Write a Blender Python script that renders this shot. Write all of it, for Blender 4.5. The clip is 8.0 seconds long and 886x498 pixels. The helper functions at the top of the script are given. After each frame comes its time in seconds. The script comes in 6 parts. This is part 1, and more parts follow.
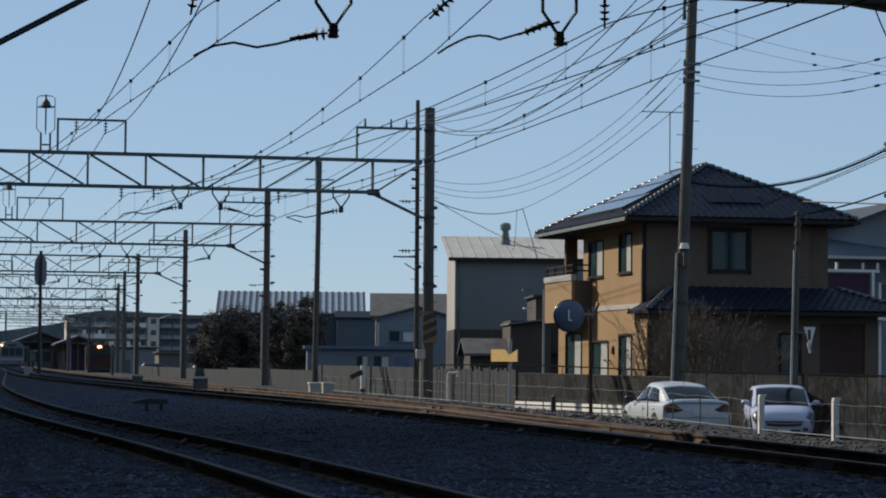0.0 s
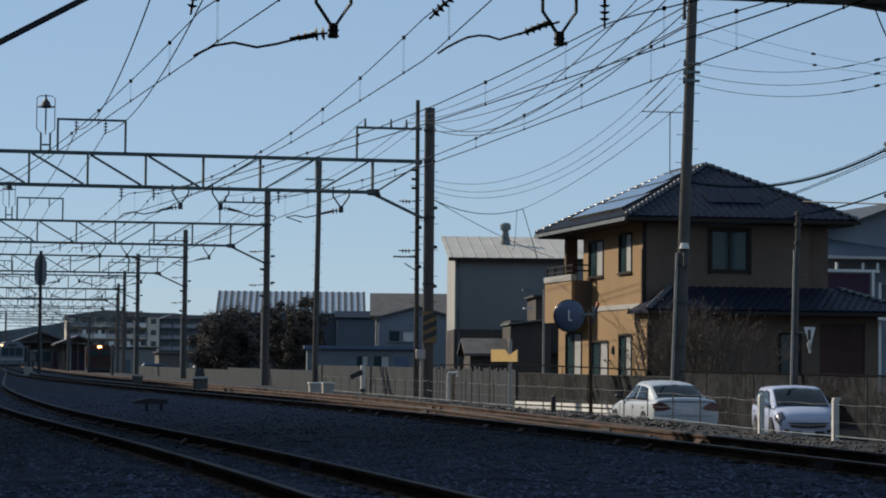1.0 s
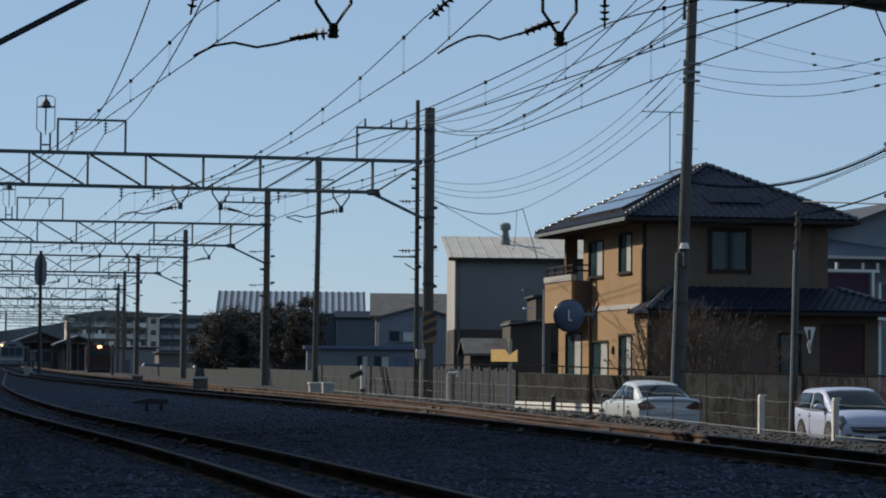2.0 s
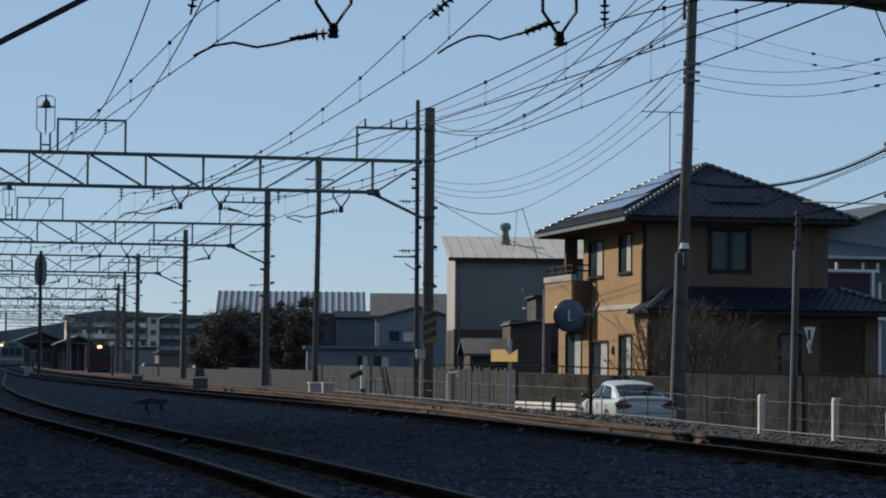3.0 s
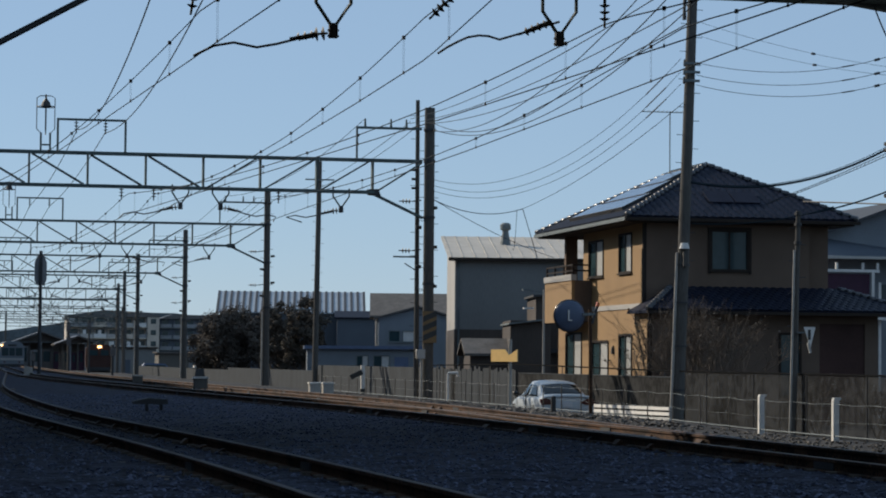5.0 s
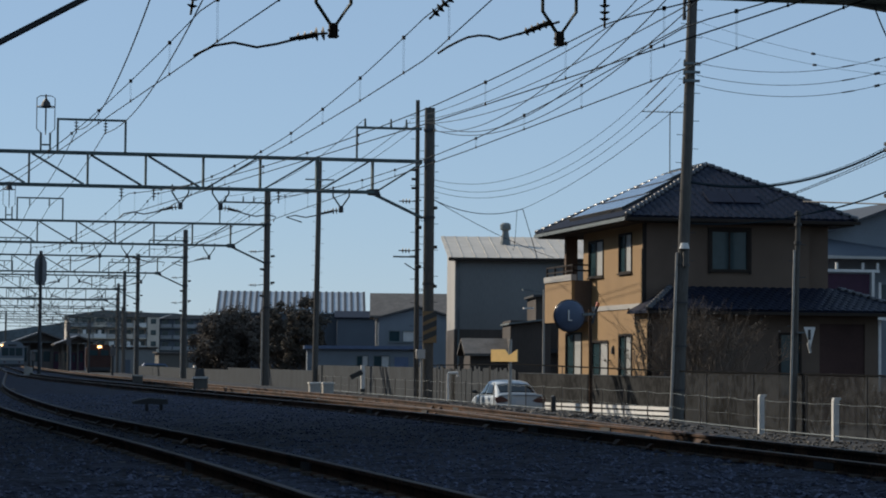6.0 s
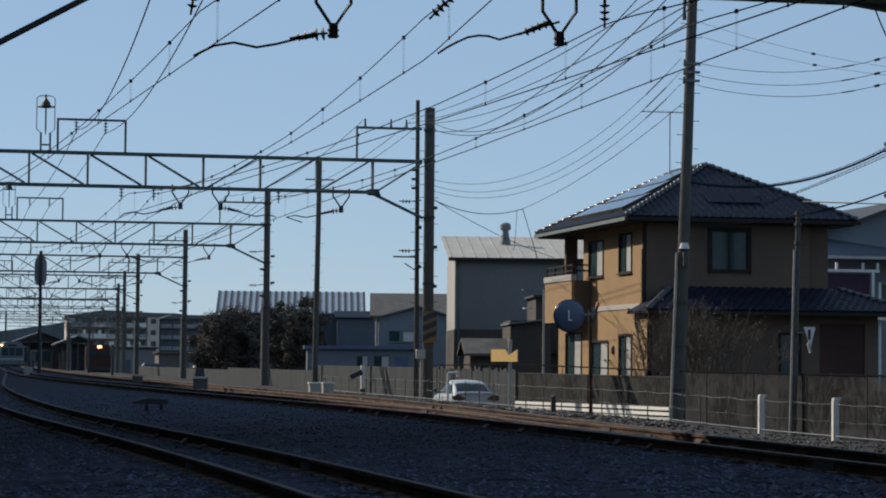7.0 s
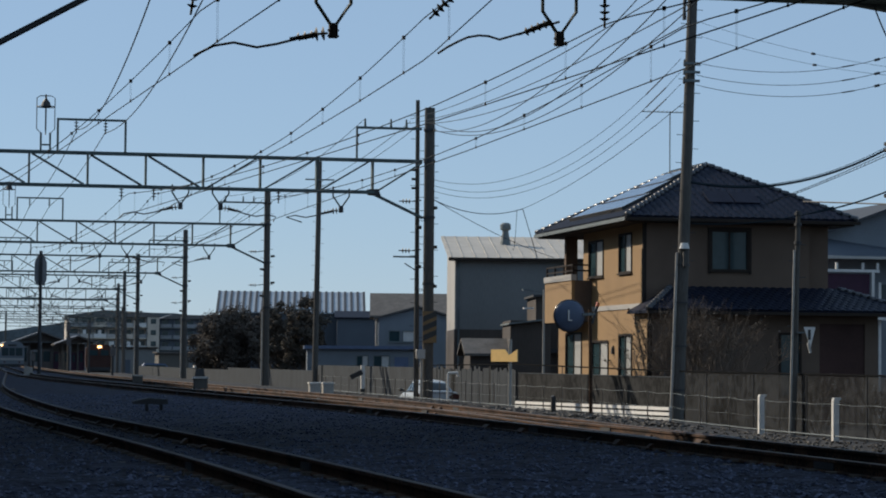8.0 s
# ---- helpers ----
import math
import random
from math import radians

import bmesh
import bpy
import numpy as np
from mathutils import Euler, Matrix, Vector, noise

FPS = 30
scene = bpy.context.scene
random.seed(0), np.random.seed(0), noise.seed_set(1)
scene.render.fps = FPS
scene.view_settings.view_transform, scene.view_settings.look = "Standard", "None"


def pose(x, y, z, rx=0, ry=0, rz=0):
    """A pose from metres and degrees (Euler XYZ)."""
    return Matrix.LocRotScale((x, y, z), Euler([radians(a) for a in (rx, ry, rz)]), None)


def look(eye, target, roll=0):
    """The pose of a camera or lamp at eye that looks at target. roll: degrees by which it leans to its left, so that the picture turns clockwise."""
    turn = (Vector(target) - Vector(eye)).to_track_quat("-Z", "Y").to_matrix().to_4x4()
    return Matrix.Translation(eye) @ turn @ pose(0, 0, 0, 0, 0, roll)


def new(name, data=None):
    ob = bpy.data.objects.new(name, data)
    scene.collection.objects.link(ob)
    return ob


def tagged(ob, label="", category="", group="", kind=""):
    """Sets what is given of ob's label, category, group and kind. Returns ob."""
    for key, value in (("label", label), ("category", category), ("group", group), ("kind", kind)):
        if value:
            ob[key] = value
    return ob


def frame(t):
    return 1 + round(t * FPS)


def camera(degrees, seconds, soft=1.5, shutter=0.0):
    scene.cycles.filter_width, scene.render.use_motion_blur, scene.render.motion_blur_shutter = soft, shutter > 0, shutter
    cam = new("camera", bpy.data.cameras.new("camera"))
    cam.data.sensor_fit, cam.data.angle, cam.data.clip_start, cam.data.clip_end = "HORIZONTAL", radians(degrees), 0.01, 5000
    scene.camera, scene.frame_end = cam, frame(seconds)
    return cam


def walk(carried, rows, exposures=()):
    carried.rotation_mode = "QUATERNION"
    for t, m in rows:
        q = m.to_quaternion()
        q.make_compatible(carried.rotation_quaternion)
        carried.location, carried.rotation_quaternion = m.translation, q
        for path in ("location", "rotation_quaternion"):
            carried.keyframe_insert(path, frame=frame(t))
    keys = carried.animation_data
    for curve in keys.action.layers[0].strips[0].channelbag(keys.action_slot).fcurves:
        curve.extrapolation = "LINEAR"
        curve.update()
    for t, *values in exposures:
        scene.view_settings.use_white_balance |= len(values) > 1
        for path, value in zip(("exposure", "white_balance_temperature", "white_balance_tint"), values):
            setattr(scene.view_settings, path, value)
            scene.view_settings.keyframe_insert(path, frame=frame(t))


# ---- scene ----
cam = camera(20.66, 8.0, soft=1.9)
EYE = (0.0, 0.0, 1.45)
VIEW = look(EYE, (20.385, 97.791, 6.069), 0.5)
walk(cam, [(0.0, VIEW), (8.0, VIEW)], [(0.0, 0.0, 6500, 10), (8.0, 0.0, 6500, 10)])

# ---- daylight ----
SUN_DIR = Vector((-0.577, 0.66, 0.52)).normalized()
world = bpy.data.worlds.new("sky")
scene.world = world
world.use_nodes = True
wn = world.node_tree
sky = wn.nodes.new("ShaderNodeTexSky")
sky.sky_type, sky.sun_disc = 'NISHITA', False
sky.sun_elevation = math.asin(SUN_DIR.z)
sky.sun_rotation = math.atan2(SUN_DIR.x, SUN_DIR.y)
sky.altitude = 800
sky.air_density, sky.dust_density, sky.ozone_density = 0.92, 0.0, 3.0
haze = wn.nodes.new("ShaderNodeMix")
haze.data_type = 'RGBA'
haze.inputs[0].default_value = 0.68
haze.inputs["B"].default_value = (3.6, 5.2, 7.25, 1)
wn.links.new(sky.outputs[0], haze.inputs["A"])
wn.links.new(haze.outputs["Result"], wn.nodes["Background"].inputs[0])
wn.nodes["Background"].inputs[1].default_value = 0.0915
sun_data = bpy.data.lights.new("sun", 'SUN')
sun_data.energy, sun_data.angle, sun_data.color = 4.6, radians(0.5), (1.0, 0.89, 0.74)
sun = new("sun", sun_data)
sun.matrix_world = look(SUN_DIR * 50, (0, 0, 0))


# ---- materials ----
def mat(name, color, rough=0.8, metal=0.0, var=0.25, scale=4.0, fine=40.0, bump=0.15, tint=None,
        spec=0.5, streak=0.0, island=0.0, tight=0.18):
    """A surface with stains, grain and relief at two sizes."""
    m = bpy.data.materials.new(name)
    m.use_nodes = True
    nt = m.node_tree
    p = nt.nodes["Principled BSDF"]
    p.inputs["Roughness"].default_value, p.inputs["Metallic"].default_value = rough, metal
    p.inputs["Specular IOR Level"].default_value = spec
    geo = nt.nodes.new("ShaderNodeTexCoord")
    big, small = nt.nodes.new("ShaderNodeTexNoise"), nt.nodes.new("ShaderNodeTexNoise")
    vec = geo.outputs["Object"]
    if streak:
        mp = nt.nodes.new("ShaderNodeMapping")
        mp.inputs["Scale"].default_value = (1, 1, streak)
        nt.links.new(vec, mp.inputs[0])
        vec = mp.outputs[0]
    for n, s, d in ((big, scale, 5), (small, fine, 4)):
        n.inputs["Scale"].default_value, n.inputs["Detail"].default_value = s, d
        nt.links.new(vec, n.inputs["Vector"])
    mix = nt.nodes.new("ShaderNodeMath")
    mix.operation = 'MULTIPLY_ADD'
    nt.links.new(small.outputs[0], mix.inputs[0])
    mix.inputs[1].default_value = 0.55
    half = nt.nodes.new("ShaderNodeMath")
    half.operation = 'MULTIPLY'
    half.inputs[1].default_value = 0.55
    nt.links.new(big.outputs[0], half.inputs[0])
    nt.links.new(half.outputs[0], mix.inputs[2])
    ramp = nt.nodes.new("ShaderNodeValToRGB")
    c = Vector(color)
    t = Vector(tint) if tint else c
    lo, hi = t * (1 - var), c * (1 + var)
    ramp.color_ramp.elements[0].position, ramp.color_ramp.elements[1].position = 0.54 - tight, 0.54 + tight
    ramp.color_ramp.elements[0].color = (*lo, 1)
    ramp.color_ramp.elements[1].color = (*[min(1, v) for v in hi], 1)
    nt.links.new(mix.outputs[0], ramp.inputs[0])
    out = ramp.outputs[0]
    if island:
        info = nt.nodes.new("ShaderNodeNewGeometry")
        obi = nt.nodes.new("ShaderNodeObjectInfo")
        add = nt.nodes.new("ShaderNodeMath")
        add.operation = 'ADD'
        nt.links.new(info.outputs["Random Per Island"], add.inputs[0])
        nt.links.new(obi.outputs["Random"], add.inputs[1])
        rng = nt.nodes.new("ShaderNodeMapRange")
        rng.inputs[1].default_value, rng.inputs[2].default_value = 0, 2
        rng.inputs[3].default_value, rng.inputs[4].default_value = 1 - island, 1 + island
        nt.links.new(add.outputs[0], rng.inputs[0])
        hsv = nt.nodes.new("ShaderNodeHueSaturation")
        nt.links.new(out, hsv.inputs["Color"])
        nt.links.new(rng.outputs[0], hsv.inputs["Value"])
        out = hsv.outputs[0]
    nt.links.new(out, p.inputs["Base Color"])
    if bump:
        b = nt.nodes.new("ShaderNodeBump")
        b.inputs["Strength"].default_value, b.inputs["Distance"].default_value = bump, 0.03
        nt.links.new(mix.outputs[0], b.inputs["Height"])
        nt.links.new(b.outputs[0], p.inputs["Normal"])
    return m


def glass_mat(name, color, rough=0.06):
    m = mat(name, color, rough=rough, var=0.15, bump=0.0, spec=0.22)
    return m


def glow_mat(name, color, strength):
    m = bpy.data.materials.new(name)
    m.use_nodes = True
    p = m.node_tree.nodes["Principled BSDF"]
    p.inputs["Base Color"].default_value = (*color, 1)
    p.inputs["Emission Color"].default_value = (*color, 1)
    p.inputs["Emission Strength"].default_value = strength
    return m


# both stone colours hold the blue of the shade; the bed is darkened for it
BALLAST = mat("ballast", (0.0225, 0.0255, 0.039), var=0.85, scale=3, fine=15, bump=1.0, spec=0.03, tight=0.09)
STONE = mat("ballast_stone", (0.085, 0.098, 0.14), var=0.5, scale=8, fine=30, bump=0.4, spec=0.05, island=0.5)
SHOULDER = mat("shoulder_stone", (0.068, 0.061, 0.053), var=0.4, scale=8, fine=30, bump=0.4, island=0.5)
EARTH = mat("earth", (0.04, 0.038, 0.036), spec=0.1, var=0.75, scale=0.9, fine=10, bump=0.8, tight=0.14)
ASPHALT = mat("asphalt", (0.10, 0.10, 0.10), var=0.25, scale=0.7, fine=60, bump=0.3)
RUST = mat("rusty_rail", (0.052, 0.027, 0.015), spec=0.2, rough=0.75, var=0.8, scale=1.2, fine=26, bump=0.2, tight=0.08)
RAILTOP = mat("worn_rail_head", (0.075, 0.049, 0.031), rough=0.5, metal=0.2, spec=0.2, var=0.3, bump=0.05)
RAILDULL = mat("dull_rail_head", (0.075, 0.066, 0.064), rough=0.7, spec=0.2, var=0.3, bump=0.05)
SLEEPER = mat("concrete_sleeper", (0.09, 0.075, 0.06), var=0.35, bump=0.3)
STEEL = mat("galvanized_steel", (0.13, 0.155, 0.16), rough=0.6, metal=0.2, var=0.35, scale=2, fine=30, bump=0.1)
STEELGREEN = mat("weathered_green_steel", (0.07, 0.10, 0.10), rough=0.65, metal=0.1, var=0.4, scale=2, fine=30, bump=0.1)
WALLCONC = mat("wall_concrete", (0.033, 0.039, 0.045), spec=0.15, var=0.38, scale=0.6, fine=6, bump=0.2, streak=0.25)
CONC = mat("concrete", (0.34, 0.325, 0.295), var=0.25, scale=1.5, fine=25, bump=0.2, streak=0.3)
POLECONC = mat("pole_concrete", (0.088, 0.084, 0.077), spec=0.2, var=0.3, scale=1.5, fine=25, bump=0.2, streak=0.15)
WHITE = mat("white_paint", (0.62, 0.61, 0.58), var=0.12, bump=0.05)
DARK = mat("dark_metal", (0.03, 0.032, 0.035), rough=0.6, var=0.3, bump=0.1)
WIRE = mat("copper_wire", (0.01, 0.02, 0.027), rough=0.8, var=0.2, bump=0.0, spec=0.15)
INSUL = mat("porcelain", (0.05, 0.048, 0.042), rough=0.5, spec=0.2, var=0.2, bump=0.0)
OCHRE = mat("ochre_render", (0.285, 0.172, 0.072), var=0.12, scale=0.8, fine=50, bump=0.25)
# brown for the house's shaded sides, with their shade in the colour
BROWNSHADE = mat("shaded_brown_render", (0.138, 0.1, 0.076), spec=0.1, var=0.2, scale=0.8, fine=50, bump=0.25)
TILE = mat("glazed_tile", (0.012, 0.0155, 0.028), rough=0.5, spec=0.07, var=0.3, scale=3, fine=30, bump=0.1, island=0.35)
RIDGE = mat("glazed_ridge_tile", (0.02, 0.024, 0.032), rough=0.32, spec=0.9, var=0.3, scale=3, fine=30, bump=0.1, island=0.35)
TRIMDARK = mat("dark_brown_trim", (0.03, 0.023, 0.019), rough=0.6, var=0.25, bump=0.05, spec=0.12)
PANE = glass_mat("window_glass", (0.03, 0.056, 0.064))
CURTAIN = mat("curtain_glass", (0.55, 0.55, 0.53), rough=0.12, var=0.1, bump=0.0, spec=0.8)
SOLARDARK = mat("dull_solar_panel", (0.014, 0.018, 0.032), rough=0.6, var=0.25, bump=0.02, spec=0.05)
SOLAR = mat("solar_panel", (0.03, 0.045, 0.085), rough=0.14, var=0.25, bump=0.02, spec=0.9)
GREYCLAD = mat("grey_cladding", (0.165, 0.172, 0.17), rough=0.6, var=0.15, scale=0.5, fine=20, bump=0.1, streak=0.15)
# pale trim colour, also put on side walls to stand for sunlight
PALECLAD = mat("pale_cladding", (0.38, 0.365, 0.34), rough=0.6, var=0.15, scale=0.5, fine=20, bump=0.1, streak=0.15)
ROOFMETAL = mat("metal_roof", (0.4, 0.375, 0.33), rough=0.6, metal=0.0, spec=0.3, var=0.2, scale=0.7, fine=20, bump=0.1, streak=0.2)
BLUECLAD = mat("blue_grey_siding", (0.065, 0.082, 0.105), rough=0.6, var=0.15, scale=0.6, fine=20, bump=0.1)
PALEBLUE = mat("pale_blue_siding", (0.15, 0.175, 0.20), rough=0.6, var=0.15, scale=0.6, fine=20, bump=0.1)
# the pale blue is the sky's reflection, put into the roof colour
SKYROOF = mat("sky_tinted_roof_sheet", (0.30, 0.34, 0.38), rough=0.35, spec=0.6, var=0.2, scale=0.8, fine=12, bump=0.04)
SEAMDARK = mat("dark_seam_metal", (0.055, 0.06, 0.068), rough=0.6, var=0.25, bump=0.05, spec=0.2)
BOARDGREY = mat("board_grey", (0.22, 0.23, 0.24), rough=0.6, var=0.2, bump=0.05)
BLUEROOF = mat("blue_fascia", (0.085, 0.12, 0.2), rough=0.5, var=0.2, bump=0.1)
BROWNTIN = mat("brown_tin", (0.055, 0.043, 0.035), rough=0.6, var=0.3, scale=0.8, fine=20, bump=0.2, streak=0.1)
OLDTILE = mat("old_tile", (0.115, 0.106, 0.097), spec=0.2, rough=0.7, var=0.35, scale=2, fine=20, bump=0.4, island=0.25)
BEIGE = mat("beige_wall", (0.1, 0.092, 0.08), var=0.15, scale=0.5, fine=20, bump=0.1)
APTWALL = mat("warm_beige_wall", (0.52, 0.45, 0.37), var=0.15, scale=0.5, fine=20, bump=0.1)
BARK = mat("bark", (0.11, 0.085, 0.065), var=0.4, scale=6, fine=40, bump=0.6)
LEAF = mat("evergreen_leaf", (0.105, 0.092, 0.08), rough=0.9, spec=0.05, var=0.4, island=0.18, bump=0.0)
LEAF2 = mat("olive_leaf", (0.098, 0.085, 0.07), rough=0.9, spec=0.05, var=0.4, island=0.18, bump=0.0)
TWIG = mat("dry_twig", (0.105, 0.078, 0.057), var=0.3, bump=0.2)
CARWHITE = mat("white_car_paint", (0.43, 0.47, 0.5), rough=0.32, var=0.03, bump=0.0, spec=0.4)
CARBLUE = mat("pale_silver_paint", (0.39, 0.43, 0.56), rough=0.3, var=0.03, bump=0.0, spec=0.45)
CARGLASS = glass_mat("car_glass", (0.008, 0.011, 0.013))
TYRE = mat("tyre_rubber", (0.02, 0.02, 0.02), rough=0.85, var=0.2, bump=0.1)
RIM = mat("alloy_rim", (0.45, 0.45, 0.46), rough=0.3, metal=0.8, var=0.1, bump=0.0)
REDLENS = mat("red_lens", (0.075, 0.028, 0.026), rough=0.15, var=0.2, bump=0.0)
CLEARLENS = mat("clear_lens", (0.06, 0.068, 0.09), rough=0.28, var=0.2, bump=0.0)
PLATE = mat("plate", (0.52, 0.53, 0.54), var=0.05, bump=0.0)
# the sign yellow darkened, for a plate that hangs in shade
SHADEDYELLOW = mat("shaded_yellow", (0.19, 0.115, 0.045), rough=0.6, var=0.25, bump=0.0)
YELLOW = mat("yellow_enamel", (0.66, 0.45, 0.18), rough=0.4, var=0.12, bump=0.0)
RAILBLACK = mat("dull_black_rail", (0.010, 0.010, 0.010), rough=0.95, spec=0.02, var=0.2, bump=0.0)
BLACK = mat("black_enamel", (0.02, 0.02, 0.02), rough=0.4, var=0.2, bump=0.0)
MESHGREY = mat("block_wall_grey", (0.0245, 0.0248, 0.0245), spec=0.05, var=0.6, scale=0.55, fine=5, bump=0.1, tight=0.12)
DISCBACK = mat("disc_back_paint", (0.055, 0.08, 0.135), rough=0.5, var=0.2, bump=0.05)
ORANGE = mat("orange_plastic", (0.55, 0.13, 0.04), rough=0.4, var=0.1, bump=0.0)
MAROON = mat("maroon_panel", (0.042, 0.014, 0.034), var=0.2, bump=0.05)
REDTRAIN = mat("red_brown_paint", (0.066, 0.036, 0.031), spec=0.1, rough=0.45, var=0.3, scale=0.8, bump=0.05)
TRAINGREY = mat("train_grey", (0.10, 0.09, 0.085), rough=0.4, var=0.2, bump=0.05)
LAMPGLOW = glow_mat("headlamp_glow", (1.0, 0.55, 0.22), 7.0)
# distance haze is mixed into this colour as a lighter blue-grey
HILL = mat("hazed_far_wood", (0.095, 0.115, 0.125), var=0.4, scale=0.05, fine=0.6, bump=0.0)


# ---- mesh helpers ----
class Mesh:
    """Collects points and faces of one mesh."""

    def __init__(self):
        self.v, self.f = [], []

    def add(self, vs, fs):
        k = len(self.v)
        self.v += [tuple(p) for p in vs]
        self.f += [tuple(i + k for i in f) for f in fs]
        return self

    def box(self, x0, x1, y0, y1, z0, z1):
        return self.add([(x, y, z) for z in (z0, z1) for x, y in ((x0, y0), (x1, y0), (x1, y1), (x0, y1))],
                        [(3, 2, 1, 0), (4, 5, 6, 7), (0, 1, 5, 4), (1, 2, 6, 5), (2, 3, 7, 6), (3, 0, 4, 7)])

    def bar(self, p, q, w, h=None, up=(0, 0, 1)):
        """A square bar from p to q."""
        p, q = Vector(p), Vector(q)
        h = h or w
        d = (q - p).normalized()
        s = d.cross(Vector(up))
        if s.length < 1e-4:
            s = d.cross(Vector((0, 1, 0)))
        s.normalize()
        u = s.cross(d) * h / 2
        s = s * w / 2
        return self.add([a + b for a in (p, q) for b in (-s - u, s - u, s + u, -s + u)],
                        [(3, 2, 1, 0), (4, 5, 6, 7), (0, 1, 5, 4), (1, 2, 6, 5), (2, 3, 7, 6), (3, 0, 4, 7)])

    def rod(self, p, q, r, r2=None, n=8):
        """A round rod or cone."""
        p, q = Vector(p), Vector(q)
        r2 = r if r2 is None else r2
        d = (q - p).normalized()
        s = d.cross(Vector((0.3, 0.2, 0.93) if abs(d.z) < 0.9 else (0, 1, 0))).normalized()
        u = s.cross(d)
        a = [(s * math.cos(i * math.tau / n) + u * math.sin(i * math.tau / n)) for i in range(n)]
        return self.add([p + v * r for v in a] + [q + v * r2 for v in a],
                        [(i, (i + 1) % n, n + (i + 1) % n, n + i) for i in range(n)]
                        + [tuple(range(n))[::-1], tuple(range(n, 2 * n))])

    def tube(self, pts, r, n=5):
        """A round wire along points."""
        pts = [Vector(p) for p in pts]
        vs, fs = [], []
        for i, p in enumerate(pts):
            d = (pts[min(i + 1, len(pts) - 1)] - pts[max(i - 1, 0)]).normalized()
            s = d.cross(Vector((0, 0, 1) if abs(d.z) < 0.95 else (0, 1, 0))).normalized()
            u = s.cross(d)
            vs += [p + (s * math.cos(k * math.tau / n) + u * math.sin(k * math.tau / n)) * r for k in range(n)]
        for i in range(len(pts) - 1):
            for k in range(n):
                fs.append((i * n + k, i * n + (k + 1) % n, (i + 1) * n + (k + 1) % n, (i + 1) * n + k))
        fs += [tuple(range(n))[::-1], tuple(range(len(vs) - n, len(vs)))]
        return self.add(vs, fs)

    def prism(self, poly, a, b, axis='y'):
        """A polygon pushed from a to b along an axis; poly holds the two other coordinates in order."""
        def at(p, c):
            return {'x': (c, p[0], p[1]), 'y': (p[0], c, p[1]), 'z': (p[0], p[1], c)}[axis]
        n = len(poly)
        return self.add([at(p, a) for p in poly] + [at(p, b) for p in poly],
                        [tuple(range(n)), tuple(range(n, 2 * n))[::-1]]
                        + [((i + 1) % n, i, n + i, n + (i + 1) % n) for i in range(n)])

    def mesh(self, name, material, smooth=False):
        me = bpy.data.meshes.new(name)
        me.from_pydata(self.v, [], self.f)
        bm = bmesh.new()
        bm.from_mesh(me)
        bmesh.ops.recalc_face_normals(bm, faces=bm.faces)
        bm.to_mesh(me)
        bm.free()
        me.materials.append(material)
        if smooth:
            me.polygons.foreach_set("use_smooth", [True] * len(me.polygons))
        me.update()
        return me


def part(name, m, material, parent, label="", smooth=False):
    ob = new(name, m.mesh(name, material, smooth) if isinstance(m, Mesh) else m)
    ob.parent = parent
    return tagged(ob, label)


def single(name, m, material, label, category, group="", kind="", smooth=False):
    return tagged(new(name, m.mesh(name, material, smooth)), label, category, group, kind)


def thing(name, label, category, x=0, y=0, z=0, group="", kind="", turn=0):
    ob = new(name)
    ob.empty_display_size = 0.2
    ob.matrix_basis = pose(x, y, z, 0, 0, turn)
    return tagged(ob, label, category, group, kind)


def smoothstep(t):
    t = max(0.0, min(1.0, t))
    return t * t * (3 - 2 * t)


def lerp_table(rows, y):
    """A smooth value from rows of (position, value)."""
    if y <= rows[0][0]:
        return rows[0][1]
    for (a, u), (b, v) in zip(rows, rows[1:]):
        if y <= b:
            return u + (v - u) * (y - a) / (b - a)
    return rows[-1][1]


# ---- ground ----
def road_z(y):
    return lerp_table([(-100, 0.0), (20, -0.3), (50, -0.59), (61.5, -0.60), (66, -0.55), (108, -0.90), (160, -1.1), (400, -1.1)], y)


def ground_z(x, y):
    """Ballast bed, verge, road level and the lots behind."""
    verge = lerp_table([(-14, 0.0), (-8, 0.30), (11.8, 0.30), (13.0, 0.16), (15.5, 0.02), (18.3, 0.0)], x)
    verge -= 0.09 * smoothstep((60 - y) / 12) * smoothstep((x - 12.5) / 3)
    if x > 18.3:
        k = smoothstep((x - 18.3) / 0.5)
        verge = (1 - k) * verge + k * (road_z(y) - 0.02)
    return verge


